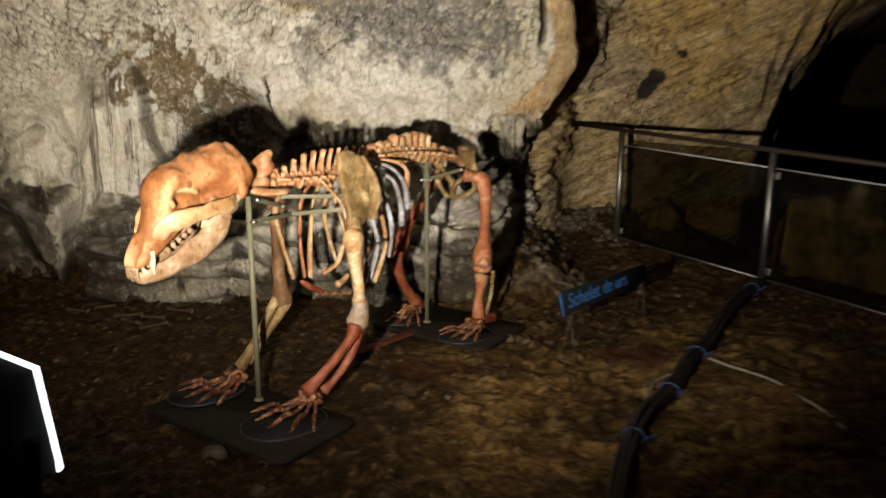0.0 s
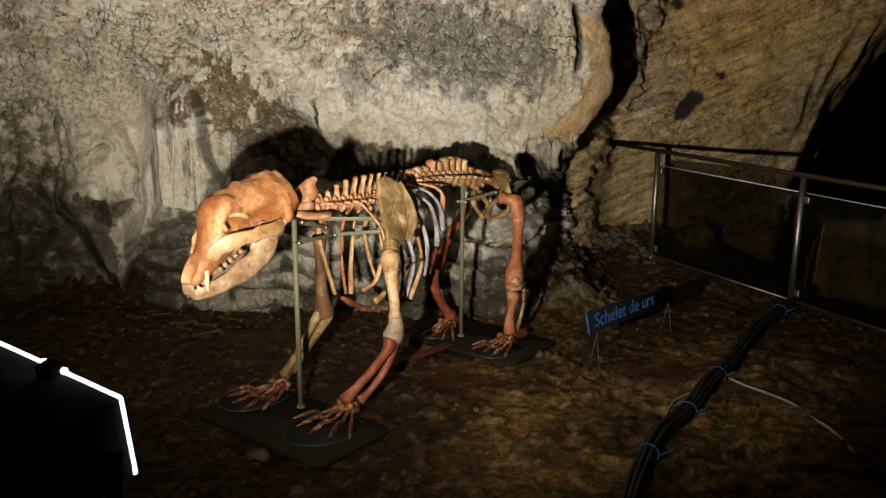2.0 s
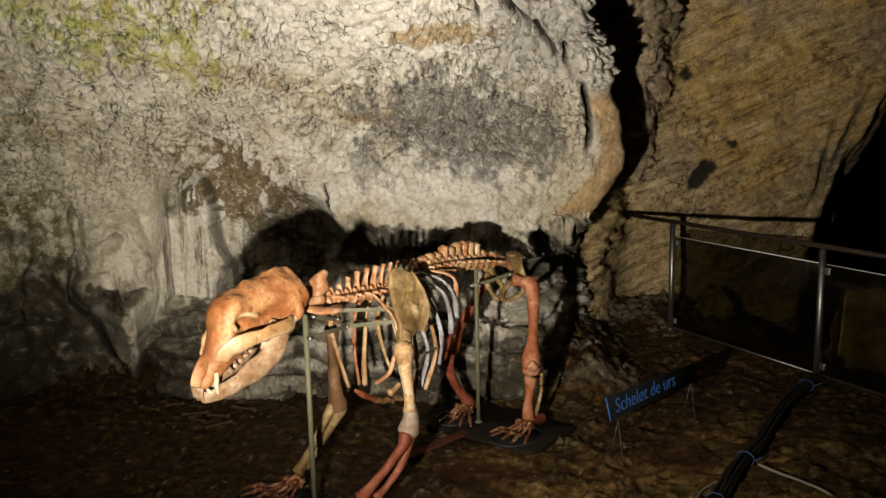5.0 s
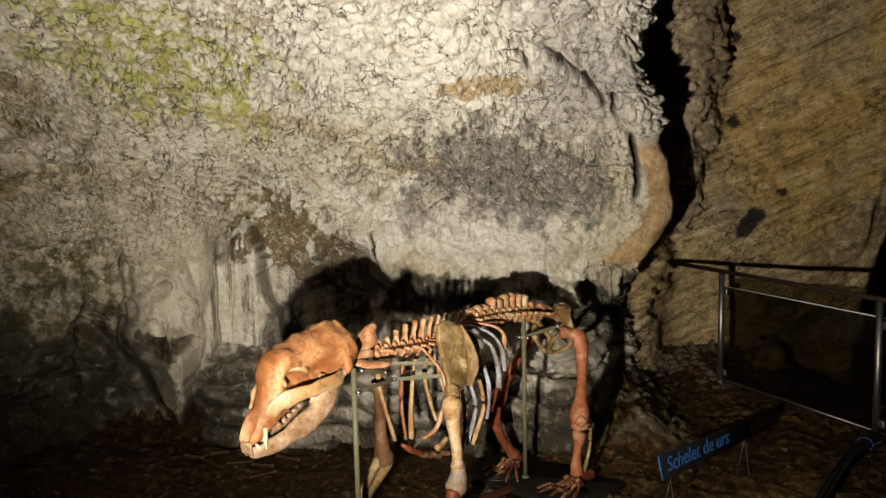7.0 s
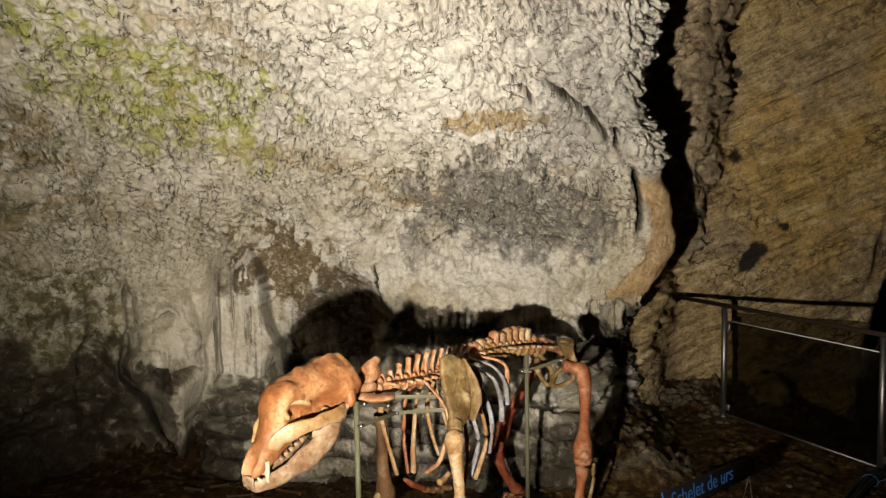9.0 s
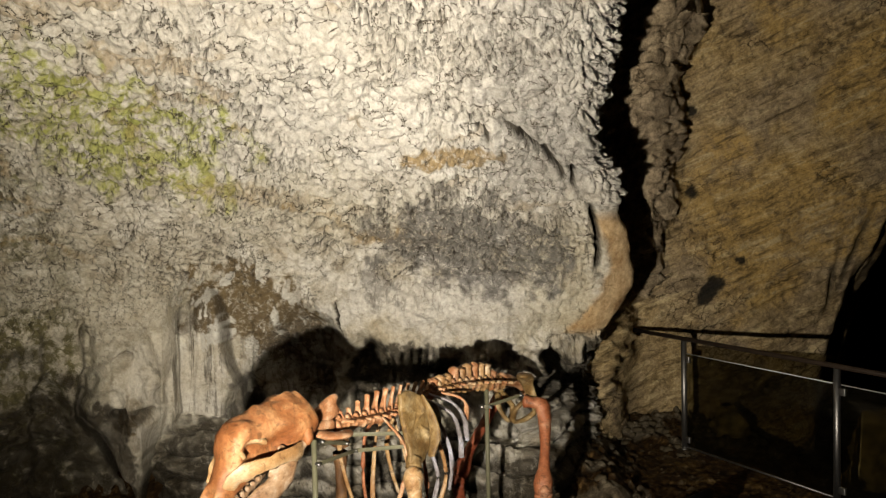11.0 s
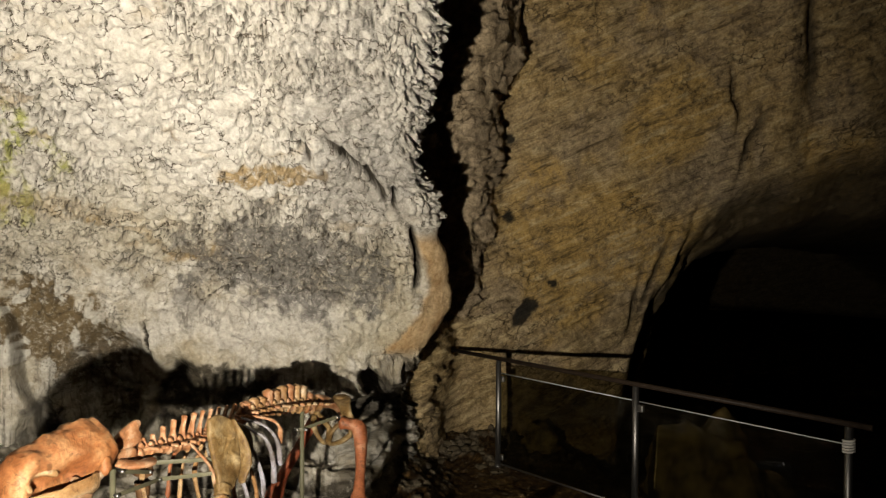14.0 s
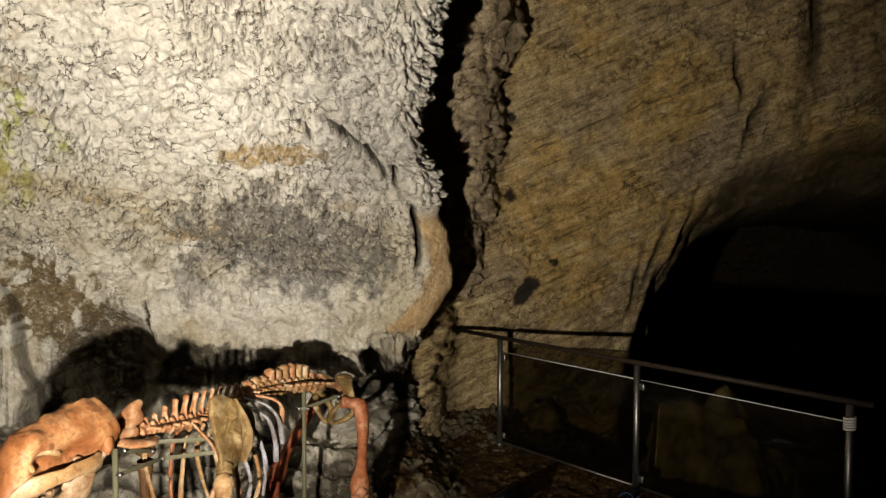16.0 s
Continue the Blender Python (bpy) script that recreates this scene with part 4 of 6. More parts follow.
def skull():
    # p, top, bottom, half width, height of the widest place (0 bottom to 1 top), crest
    prof = spline([(-0.010, 0.172, 0.04, 0.045, 0.4, 0.7), (-0.001, 0.184, 0.008, 0.088, 0.32, 0.62), (0.06, 0.212, -0.012, 0.102, 0.38, 0.62), (0.14, 0.222, -0.005, 0.100, 0.5, 0.68),
                   (0.21, 0.230, 0.01, 0.080, 0.65, 0.8), (0.28, 0.236, 0.015, 0.080, 0.72, 0.95), (0.340, 0.232, 0.005, 0.080, 0.68, 1.05), (0.378, 0.200, -0.008, 0.076, 0.6, 1.1),
                   (0.41, 0.150, -0.014, 0.062, 0.5, 1.0), (0.45, 0.104, -0.022, 0.056, 0.4, 1.0), (0.50, 0.066, -0.030, 0.054, 0.4, 1.0), (0.545, 0.034, -0.03, 0.047, 0.4, 1.0), (0.566, 0.008, -0.022, 0.03, 0.5, 1.0)], 48)
    bm = bmesh.new()
    rings, sides = [], 32
    for p, top, bot, wide, at, crest in prof:
        ring = []
        mid = bot + (top - bot) * at
        for s in range(sides):
            a = 2 * math.pi * s / sides
            c, d = math.cos(a), math.sin(a)
            h = mid + (d * (top - mid) if d > 0 else d * (mid - bot))
            w = math.copysign(abs(c) ** (1 / max(crest, 0.3) if d > 0 else 0.8), c) * wide
            # eye sockets, and the nose opening
            dent = math.exp(-((p - 0.315) / 0.036) ** 2 - ((h - 0.118) / 0.034) ** 2) * 0.75 + 0.6 * math.exp(-((p - 0.23) / 0.08) ** 2 - ((h - 0.075) / 0.04) ** 2)
            w *= 1 - dent
            if p > 0.49 and abs(w) < 0.032:
                h -= 0.050 * smooth(0.46, 0.52, p) * (1 - (w / 0.032) ** 2) * (d > 0)
            q = Vector((p * 22, h * 22, w * 22))
            k = 1 + 0.07 * noise.noise(q) + 0.045 * noise.noise(q * 2.3) + 0.02 * noise.noise(q * 6)
            ring.append(bm.verts.new(K(p, bot + (h - bot) * k, w * k)))
        rings.append(ring)
    for a, b in zip(rings, rings[1:]):
        for s in range(sides):
            bm.faces.new((a[s], a[(s + 1) % sides], b[(s + 1) % sides], b[s]))
    bm.faces.new(rings[0])
    bm.faces.new(rings[-1])
    ob = put("skull", bm, BONE_SKULL, bear, "orange-brown domed skull with long snout")
    for side in (1, -1):
        bm = bmesh.new()
        pts = [(0.455, 0.045, 0.048, 0.026), (0.415, 0.072, 0.066, 0.034), (0.37, 0.078, 0.092, 0.036), (0.31, 0.068, 0.116, 0.028), (0.25, 0.052, 0.122, 0.026), (0.19, 0.034, 0.118, 0.027), (0.150, 0.016, 0.106, 0.036), (0.128, 0.010, 0.100, 0.030)]
        tube(bm, [(*K(p, h, w * side), r) for p, h, w, r in pts], 24, 12, 0.30, 0.16, up=SAG_N)
        put("cheekbone", bm, BONE_CHEEK, ob, "pale cheekbone arch")
        bm = bmesh.new()
        rim = [(0.362, 0.120, 0.074, 0.008), (0.356, 0.150, 0.064, 0.010), (0.325, 0.164, 0.056, 0.012), (0.290, 0.158, 0.058, 0.013), (0.262, 0.134, 0.064, 0.012), (0.250, 0.112, 0.070, 0.008)]
        tube(bm, [(*K(p, h, w * side), r) for p, h, w, r in rim], 26, 9, 0.55, 0.5, up=SAG_N)
        put("eye_rim", bm, BONE_CHEEK, ob, "whitish mended rim of the eye socket")
        bm = bmesh.new()
        tube(bm, [(*K(0.065, 0.060, 0.088 * side), 0.020), (*K(0.085, 0.030, 0.098 * side), 0.022), (*K(0.098, 0.010, 0.098 * side), 0.012)], 8, 8)
        put("ear_bone", bm, BONE_SKULL, ob)
        bm = bmesh.new()
        tube(bm, [(*K(0.495, 0.015, 0.044 * side), 0.014), (*K(0.505, -0.015, 0.047 * side), 0.012), (*K(0.514, -0.040, 0.047 * side), 0.008), (*K(0.519, -0.064, 0.047 * side), 0.003)], 14, 10)
        put("upper_canine", bm, TOOTH, ob, "long white canine tooth")
        for k in range(5):
            p = 0.325 + 0.027 * k
            bm = bmesh.new()
            tube(bm, [(*K(p, 0.005 - 0.004 * k, (0.052 - 0.002 * k) * side), 0.011), (*K(p, -0.006 - 0.004 * k, (0.051 - 0.002 * k) * side), 0.010), (*K(p, -0.014 - 0.004 * k, 0.049 * side), 0.005)], 6, 7)
            put("molar", bm, BONE_JAW, ob)
    for k in range(6):
        w = (k - 2.5) * 0.011
        bm = bmesh.new()
        tube(bm, [(*K(0.56, -0.015, w), 0.006), (*K(0.57, -0.04, w), 0.0055), (*K(0.567, -0.055, w), 0.002)], 6, 6)
        put("incisor", bm, BONE_JAW, ob)


def jaw():
    ob = None
    for side in (1, -1):
        bm = bmesh.new()
        # body of the jaw, deep and flat, then the upright branch behind
        body = [(0.568, -0.054, 0.012, 0.018), (0.540, -0.064, 0.028, 0.025), (0.47, -0.074, 0.044, 0.034), (0.39, -0.074, 0.058, 0.041), (0.31, -0.068, 0.070, 0.050), (0.235, -0.046, 0.080, 0.050), (0.17, -0.012, 0.086, 0.028)]
        tube(bm, [(*K(p, h, w * side), r) for p, h, w, r in body], 30, 14, 0.45, 0.10, up=SAG_N)
        branch = [(0.26, -0.03, 0.074, 0.045), (0.22, 0.02, 0.080, 0.042), (0.20, 0.045, 0.078, 0.026), (0.205, 0.065, 0.074, 0.010)]
        tube(bm, [(*K(p, h, w * side), r) for p, h, w, r in branch], 12, 10, 0.25, 0.04, up=SAG_N)
        tube(bm, [(*K(0.17, 0.0, 0.086 * side), 0.024), (*K(0.12, 0.015, 0.09 * side), 0.016), (*K(0.085, 0.02, 0.088 * side), 0.016)], 8, 8)
        ob = put("lower_jaw", bm, BONE_JAW, bear, "heavy cream and brown lower jaw branch")
        bm = bmesh.new()
        tube(bm, [(*K(0.530, -0.055, 0.030 * side), 0.010), (*K(0.540, -0.040, 0.030 * side), 0.008), (*K(0.541, -0.022, 0.030 * side), 0.003)], 10, 9)
        put("lower_canine", bm, TOOTH, ob, "white canine tooth")
        for k in range(5):
            p = 0.33 + 0.025 * k
            bm = bmesh.new()
            tube(bm, [(*K(p, -0.058 - 0.003 * k, (0.062 - 0.004 * k) * side), 0.014), (*K(p, -0.047 - 0.003 * k, (0.062 - 0.004 * k) * side), 0.013), (*K(p, -0.040 - 0.003 * k, (0.062 - 0.004 * k) * side), 0.005)], 6, 7)
            put("molar", bm, BONE_JAW, ob)
        for k in range(3):
            bm = bmesh.new()
            tube(bm, [(*K(0.570, -0.058, (0.006 + 0.010 * k) * side), 0.006), (*K(0.574, -0.042, (0.006 + 0.010 * k) * side), 0.004)], 5, 6)
            put("incisor", bm, BONE_JAW, ob)


def vertebra(s, z, size, spine, lean, wing, mat, name="vertebra", thick=1.0):
    """Body, spinous process of that height, leaning back by lean, and two side wings."""
    bm = bmesh.new()
    k = size
    tube(bm, [GR(s - 0.62 * k, 0, z, k * 0.62), GR(s - 0.3 * k, 0, z, k * 0.5), GR(s + 0.3 * k, 0, z, k * 0.5), GR(s + 0.62 * k, 0, z, k * 0.64)], 9, 12, 1, 0.08, up=SAG_N)
    tube(bm, [GR(s, 0, z + k * 0.6, k * 0.55), GR(s + lean * 0.35, 0, z + k * 0.75 + spine * 0.4, k * 0.33 * thick), GR(s + lean * 0.85, 0, z + k * 0.75 + spine * 0.85, k * 0.33 * thick), GR(s + lean, 0, z + k * 0.75 + spine, k * 0.38 * thick)], 9, 9, 0.5 * thick, 0.08, up=SAG_S)
    for side in (1, -1):
        tube(bm, [GR(s, side * k * 0.3, z + k * 0.35, k * 0.34), GR(s + 0.005, side * (k * 0.6 + wing * 0.5), z + k * 0.45, k * 0.24), GR(s + 0.012, side * (k * 0.6 + wing), z + k * 0.42, k * 0.28)], 7, 8, 0.6, 0.1)
        tube(bm, [GR(s - 0.5 * k, side * k * 0.5, z + k * 0.7, k * 0.2), GR(s - 0.9 * k, side * k * 0.55, z + k * 0.95, k * 0.22)], 5, 7, 1, 0.1)
    return put(name, bm, mat, bear)


def spine():
    # the first neck bones: two broad wings and a tall blade
    bm = bmesh.new()
    fan = spline([(-0.040, 0.980, 0, 0), (0.015, 1.018, 0, 0), (0.070, 1.050, 0, 0), (0.118, 1.066, 0, 0), (0.138, 1.052, 0, 0), (0.124, 1.028, 0, 0), (0.140, 1.002, 0, 0),
                  (0.128, 0.972, 0, 0), (0.050, 0.956, 0, 0), (-0.020, 0.962, 0, 0), (-0.040, 0.980, 0, 0)], 41)[:-1]
    rings = []
    for shrink, o in ((0.0, 0.014), (0.6, 0.010), (0.93, 0.012), (1.0, 0.004), (1.0, -0.004), (0.93, -0.012), (0.6, -0.010), (0.0, -0.014)):
        rings.append([bm.verts.new(G(0.06 + (q[0] - 0.06) * shrink, o + 0.003 * noise.noise(Vector((q[0] * 60, q[1] * 60, shrink * 3))), 1.005 + (q[1] - 1.005) * shrink)) for q in fan])
    for a, b in zip(rings, rings[1:]):
        for k in range(len(fan)):
            bm.faces.new((a[k], a[(k + 1) % len(fan)], b[(k + 1) % len(fan)], b[k]))
    bmesh.ops.remove_doubles(bm, verts=bm.verts, dist=0.0005)
    tube(bm, [GR(-0.01, 0, 0.945, 0.030), GR(0.10, 0, 0.940, 0.026)], 8, 12)
    put("neck_blade", bm, BONE_PALE, bear, "tall pale orange blade of the second neck bone")
    for side in (1, -1):
        bm = bmesh.new()
        tube(bm, [GR(0.0, side * 0.03, 0.925, 0.035), GR(0.03, side * 0.075, 0.915, 0.04), GR(0.09, side * 0.09, 0.91, 0.036), GR(0.13, side * 0.07, 0.915, 0.018)], 12, 10, 0.4, 0.06, up=(0, 0, 1))
        put("neck_wing", bm, BONE_PALE, bear)
    for k in range(6):                                   # neck
        s = 0.155 + 0.052 * k
        vertebra(s, 0.925 - 0.004 * k, 0.046, (0.022, 0.03, 0.055, 0.075, 0.085, 0.09)[k], (-0.005, -0.004, 0.0, 0.01, 0.02, 0.025)[k], 0.045, BONE_PALE)
    for k in range(6):                                   # chest
        s = 0.465 + 0.052 * k
        vertebra(s, 0.915 + 0.007 * k, 0.033, 0.09 - 0.009 * k, 0.028, 0.03, BONE_PALE)
    for k in range(11):                                  # back and loins
        s = 0.775 + 0.054 * k
        tall = (0.022, 0.03, 0.028, 0.058, 0.05, 0.066, 0.072, 0.07, 0.065, 0.03, 0.008)[k]
        z = 0.962 - 0.0045 * k - 0.0006 * (k - 4) ** 2
        vertebra(s, z, 0.050, tall, 0.0, 0.06 if k > 3 else 0.035, BONE_RIB if k % 3 else BONE_PALE, thick=1.75)
    bm = bmesh.new()
    tube(bm, [GR(1.33, 0, 0.925, 0.045), GR(1.42, 0, 0.905, 0.04), GR(1.52, 0, 0.86, 0.025), GR(1.58, 0, 0.80, 0.014)], 12, 10, 0.8)
    put("sacrum", bm, BONE_PALE, bear)
    for side in (1, -1):                                 # hips
        bm = bmesh.new()
        tube(bm, [GR(1.31, side * 0.17, 0.96, 0.02), GR(1.38, side * 0.13, 0.945, 0.05), GR(1.44, side * 0.11, 0.88, 0.035), GR(1.47, side * 0.11, 0.82, 0.04)], 14, 10, 0.4, 0.08)
        tube(bm, [GR(1.47, side * 0.11, 0.82, 0.035), GR(1.54, side * 0.09, 0.76, 0.024), GR(1.56, side * 0.07, 0.71, 0.022), GR(1.50, side * 0.04, 0.675, 0.02), GR(1.42, side * 0.02, 0.685, 0.018), GR(1.40, side * 0.06, 0.76, 0.018), GR(1.45, side * 0.1, 0.81, 0.02)], 26, 8, 0.7, 0.08)
        put("hip_bone", bm, BONE_OCHRE, bear, "yellowish hip bone with an open ring")


def rib(mat, *at):
    """A rib through the places (s, o, z), thicker at its free end."""
    bm = bmesh.new()
    n = len(at)
    tube(bm, [GR(s, o, z, 0.0105 + 0.0035 * k / (n - 1)) for k, (s, o, z) in enumerate(at)], 20, 8, 0.6, 0.08)
    return put("rib", bm, mat, bear)


def chest():
    # ribs of the far side, hanging almost straight
    rib(BONE_RIB, (0.24, -0.03, 0.91), (0.262, -0.12, 0.80), (0.285, -0.13, 0.682), (0.352, -0.12, 0.458))
    rib(BONE_ORANGE, (0.41, -0.03, 0.91), (0.423, -0.12, 0.80), (0.413, -0.13, 0.609), (0.427, -0.12, 0.443))
    rib(BONE_RIB, (0.50, -0.03, 0.91), (0.503, -0.12, 0.80), (0.477, -0.13, 0.593), (0.462, -0.12, 0.433))
    rib(BONE_RIB, (0.54, -0.03, 0.91), (0.567, -0.12, 0.737), (0.604, -0.13, 0.596), (0.642, -0.12, 0.474))
    for s, back, z1, wide, mat in ((0.64, 0.10, 0.52, 0.17, BONE_RIB), (0.71, 0.12, 0.60, 0.16, BONE_RIB), (0.78, 0.13, 0.66, 0.15, BONE_RIB), (0.86, 0.13, 0.70, 0.14, BONE_GREY)):
        rib(mat, (s, -0.03, 0.93), (s + back * 0.3, -wide, 0.85), (s + back * 0.75, -wide, 0.72), (s + back, -wide * 0.7, z1))
    # ribs of the near side, bowed behind the shoulder blade
    rib(BONE_PALE, (0.38, 0.03, 0.92), (0.425, 0.12, 0.80), (0.430, 0.13, 0.68), (0.414, 0.12, 0.625), (0.375, 0.12, 0.558), (0.30, 0.11, 0.532))
    rib(BONE_ORANGE, (0.47, 0.03, 0.93), (0.50, 0.14, 0.83), (0.513, 0.16, 0.693), (0.526, 0.16, 0.553), (0.508, 0.15, 0.427))
    rib(BONE_GREY, (0.50, 0.03, 0.93), (0.535, 0.14, 0.80), (0.593, 0.16, 0.664), (0.600, 0.16, 0.577), (0.549, 0.15, 0.442))
    rib(BONE_RIB, (0.54, 0.03, 0.94), (0.60, 0.14, 0.82), (0.651, 0.16, 0.682), (0.658, 0.16, 0.573), (0.589, 0.15, 0.43))
    rib(BONE_GREY, (0.60, 0.03, 0.95), (0.63, 0.13, 0.88), (0.669, 0.16, 0.785), (0.710, 0.16, 0.658), (0.700, 0.15, 0.525))
    rib(BONE_GREY, (0.66, 0.03, 0.95), (0.70, 0.13, 0.905), (0.735, 0.16, 0.86), (0.780, 0.16, 0.751), (0.797, 0.15, 0.654))
    rib(BONE_GREY, (0.71, 0.03, 0.96), (0.755, 0.13, 0.925), (0.808, 0.16, 0.844), (0.842, 0.15, 0.727))
    rib(BONE_PALE, (0.77, 0.03, 0.96), (0.80, 0.13, 0.945), (0.826, 0.16, 0.906), (0.839, 0.15, 0.827))
    # the short end of another rib, and the breastbone
    bm = bmesh.new()
    tube(bm, [GR(0.465, 0.10, 0.482, 0.012), GR(0.43, 0.10, 0.462, 0.014), GR(0.395, 0.10, 0.455, 0.018)], 10, 8)
    put("rib_end", bm, BONE_RIB, bear)
    for k, (s, z, lean) in enumerate(((0.335, 0.445, 0.034), (0.43, 0.388, 0.008), (0.49, 0.372, 0.008), (0.55, 0.362, 0.004))):
        bm = bmesh.new()
        half = 0.052 if k == 0 else 0.028
        tube(bm, [GR(s - half, -0.006, z + lean, 0.013), GR(s - half * 0.2, 0, z + 0.004, 0.021), GR(s + half * 0.6, 0.004, z - lean * 0.6, 0.018), GR(s + half, 0.008, z - lean, 0.02)], 10, 9, 0.7, 0.14)
        put("breastbone", bm, BONE_RED if k == 0 else BONE_BROWN, bear)


def blade(side):
    """Shoulder blade: a broad plate with a long ridge."""
    lean = 0.05 if side > 0 else 0.02
    bm = bmesh.new()
    o = 0.15
    outline = [(0.355, 1.035), (0.42, 1.045), (0.50, 1.0), (0.585, 0.955), (0.615, 0.89), (0.585, 0.83), (0.515, 0.79), (0.46, 0.74), (0.405, 0.715), (0.365, 0.735), (0.372, 0.80), (0.362, 0.88), (0.352, 0.96)]
    line = spline([(*p, 0, 0) for p in outline + outline[:1]], 53)[:-1]
    cx, cz = 0.45, 0.90
    layers = []
    for k, (shrink, thick) in enumerate(((1.0, 0.006), (0.96, 0.012), (0.6, 0.007), (0.2, 0.006))):
        layers.append((shrink, thick))
    rings = {1: [], -1: []}
    for face in (1, -1):
        for shrink, thick in layers:
            ring = []
            for s, z, _, _ in line:
                ss, zz = cx + (s - cx) * shrink, cz + (z - cz) * shrink
                bend = 0.035 * ((zz - 0.72) / 0.32 - 0.5) ** 2 - (zz - 0.72) * 0.16
                ridge = 0.03 * math.exp(-(((ss - 0.505) + (zz - 0.85) * 0.12) / 0.012) ** 2) * (face > 0) * (zz > 0.75)
                ring.append(bm.verts.new(G(ss, side * (o + lean + bend + face * thick + ridge + 0.004 * noise.noise(Vector((ss * 40, zz * 40, face)))), zz)))
            rings[face].append(ring)
    n = len(line)
    for face in (1, -1):
        for a, b in zip(rings[face], rings[face][1:]):
            for k in range(n):
                bm.faces.new((a[k], a[(k + 1) % n], b[(k + 1) % n], b[k]))
        bm.faces.new(rings[face][-1])
    a, b = rings[1][0], rings[-1][0]
    for k in range(n):
        bm.faces.new((a[k], a[(k + 1) % n], b[(k + 1) % n], b[k]))
    ob = put("shoulder_blade", bm, BONE_OCHRE, bear, "broad yellow-brown shoulder blade")
    bm = bmesh.new()
    tube(bm, [GR(0.475, side * 0.185, 1.015, 0.010), GR(0.490, side * 0.225, 0.93, 0.026), GR(0.488, side * 0.248, 0.84, 0.030), GR(0.455, side * 0.250, 0.76, 0.018)], 18, 10, 0.35, 0.12, up=SAG_S)
    put("blade_ridge", bm, BONE_OCHRE, ob)
    bm = bmesh.new()
    tube(bm, [GR(0.41, side * 0.19, 0.75, 0.035), GR(0.385, side * 0.205, 0.715, 0.036)], 8, 10)
    put("shoulder_socket", bm, BONE_OCHRE, ob)


def long_bone(name, pts, mat, label="", n=20, flat=1.0):
    bm = bmesh.new()
    tube(bm, [GR(*p) for p in pts], n, 12, flat, 0.06)
    return put(name, bm, mat, bear, label)


def paw(wrist, ground_s, ground_o, way, mat, digits=5, long=1.0, label="", fan=32):
    """Wrist bones, then digits that fan out over the pad; each digit is a part."""
    bm = bmesh.new()
    ws, wo, wz = wrist
    rnd = random.Random(int(ws * 1000) + int(wo * 777))
    tube(bm, [GR(ws + 0.02, wo, wz, 0.022), GR(ws - 0.02, wo, wz - 0.012, 0.028), GR(ws - 0.045, wo, wz - 0.022, 0.02)], 8, 9, 0.7, 0.15)
    ob = put("paw", bm, mat, bear, label)
    for k in range(9):
        bm = bmesh.new()
        a = 2 * math.pi * k / 9
        c = (ws + 0.028 * math.cos(a) - 0.015, wo + 0.040 * math.sin(a), wz - 0.012 * (k % 3))
        tube(bm, [GR(c[0] - 0.012, c[1], c[2], 0.014), GR(c[0] + 0.012, c[1] + rnd.uniform(-0.01, 0.01), c[2] - 0.006, 0.015)], 6, 7, 1, 0.12)
        put("wrist_bone", bm, mat, ob)
    for k in range(digits):
        f = (k - (digits - 1) / 2) / ((digits - 1) / 2)
        turn = way + f * fan
        reach = long * (1 - 0.16 * f * f) * rnd.uniform(0.94, 1.06)
        cs, so = math.cos(radians(turn)), math.sin(radians(turn))
        base = (ws + (ground_s - ws) * 0.35, wo + f * 0.045)

        def at(d, z, r):
            return GR(base[0] - cs * d * reach, base[1] + so * d * reach, z, r)

        bm = bmesh.new()
        hump = wz * 0.75
        tube(bm, [at(0.0, hump, 0.0115), at(0.025, hump * 0.85, 0.009), at(0.07, hump * 0.62, 0.0085), at(0.092, 0.05, 0.0125)], 10, 8, 1, 0.1)
        tube(bm, [at(0.098, 0.052, 0.0125), at(0.12, 0.053, 0.009), at(0.138, 0.046, 0.011)], 8, 8, 1, 0.1)
        tube(bm, [at(0.143, 0.045, 0.010), at(0.158, 0.045, 0.008), at(0.172, 0.036, 0.009)], 7, 8, 1, 0.1)
        tube(bm, [at(0.177, 0.037, 0.0085), at(0.192, 0.034, 0.006), at(0.207, 0.022, 0.002)], 7, 7, 1, 0.1)
        put("digit", bm, mat, ob)


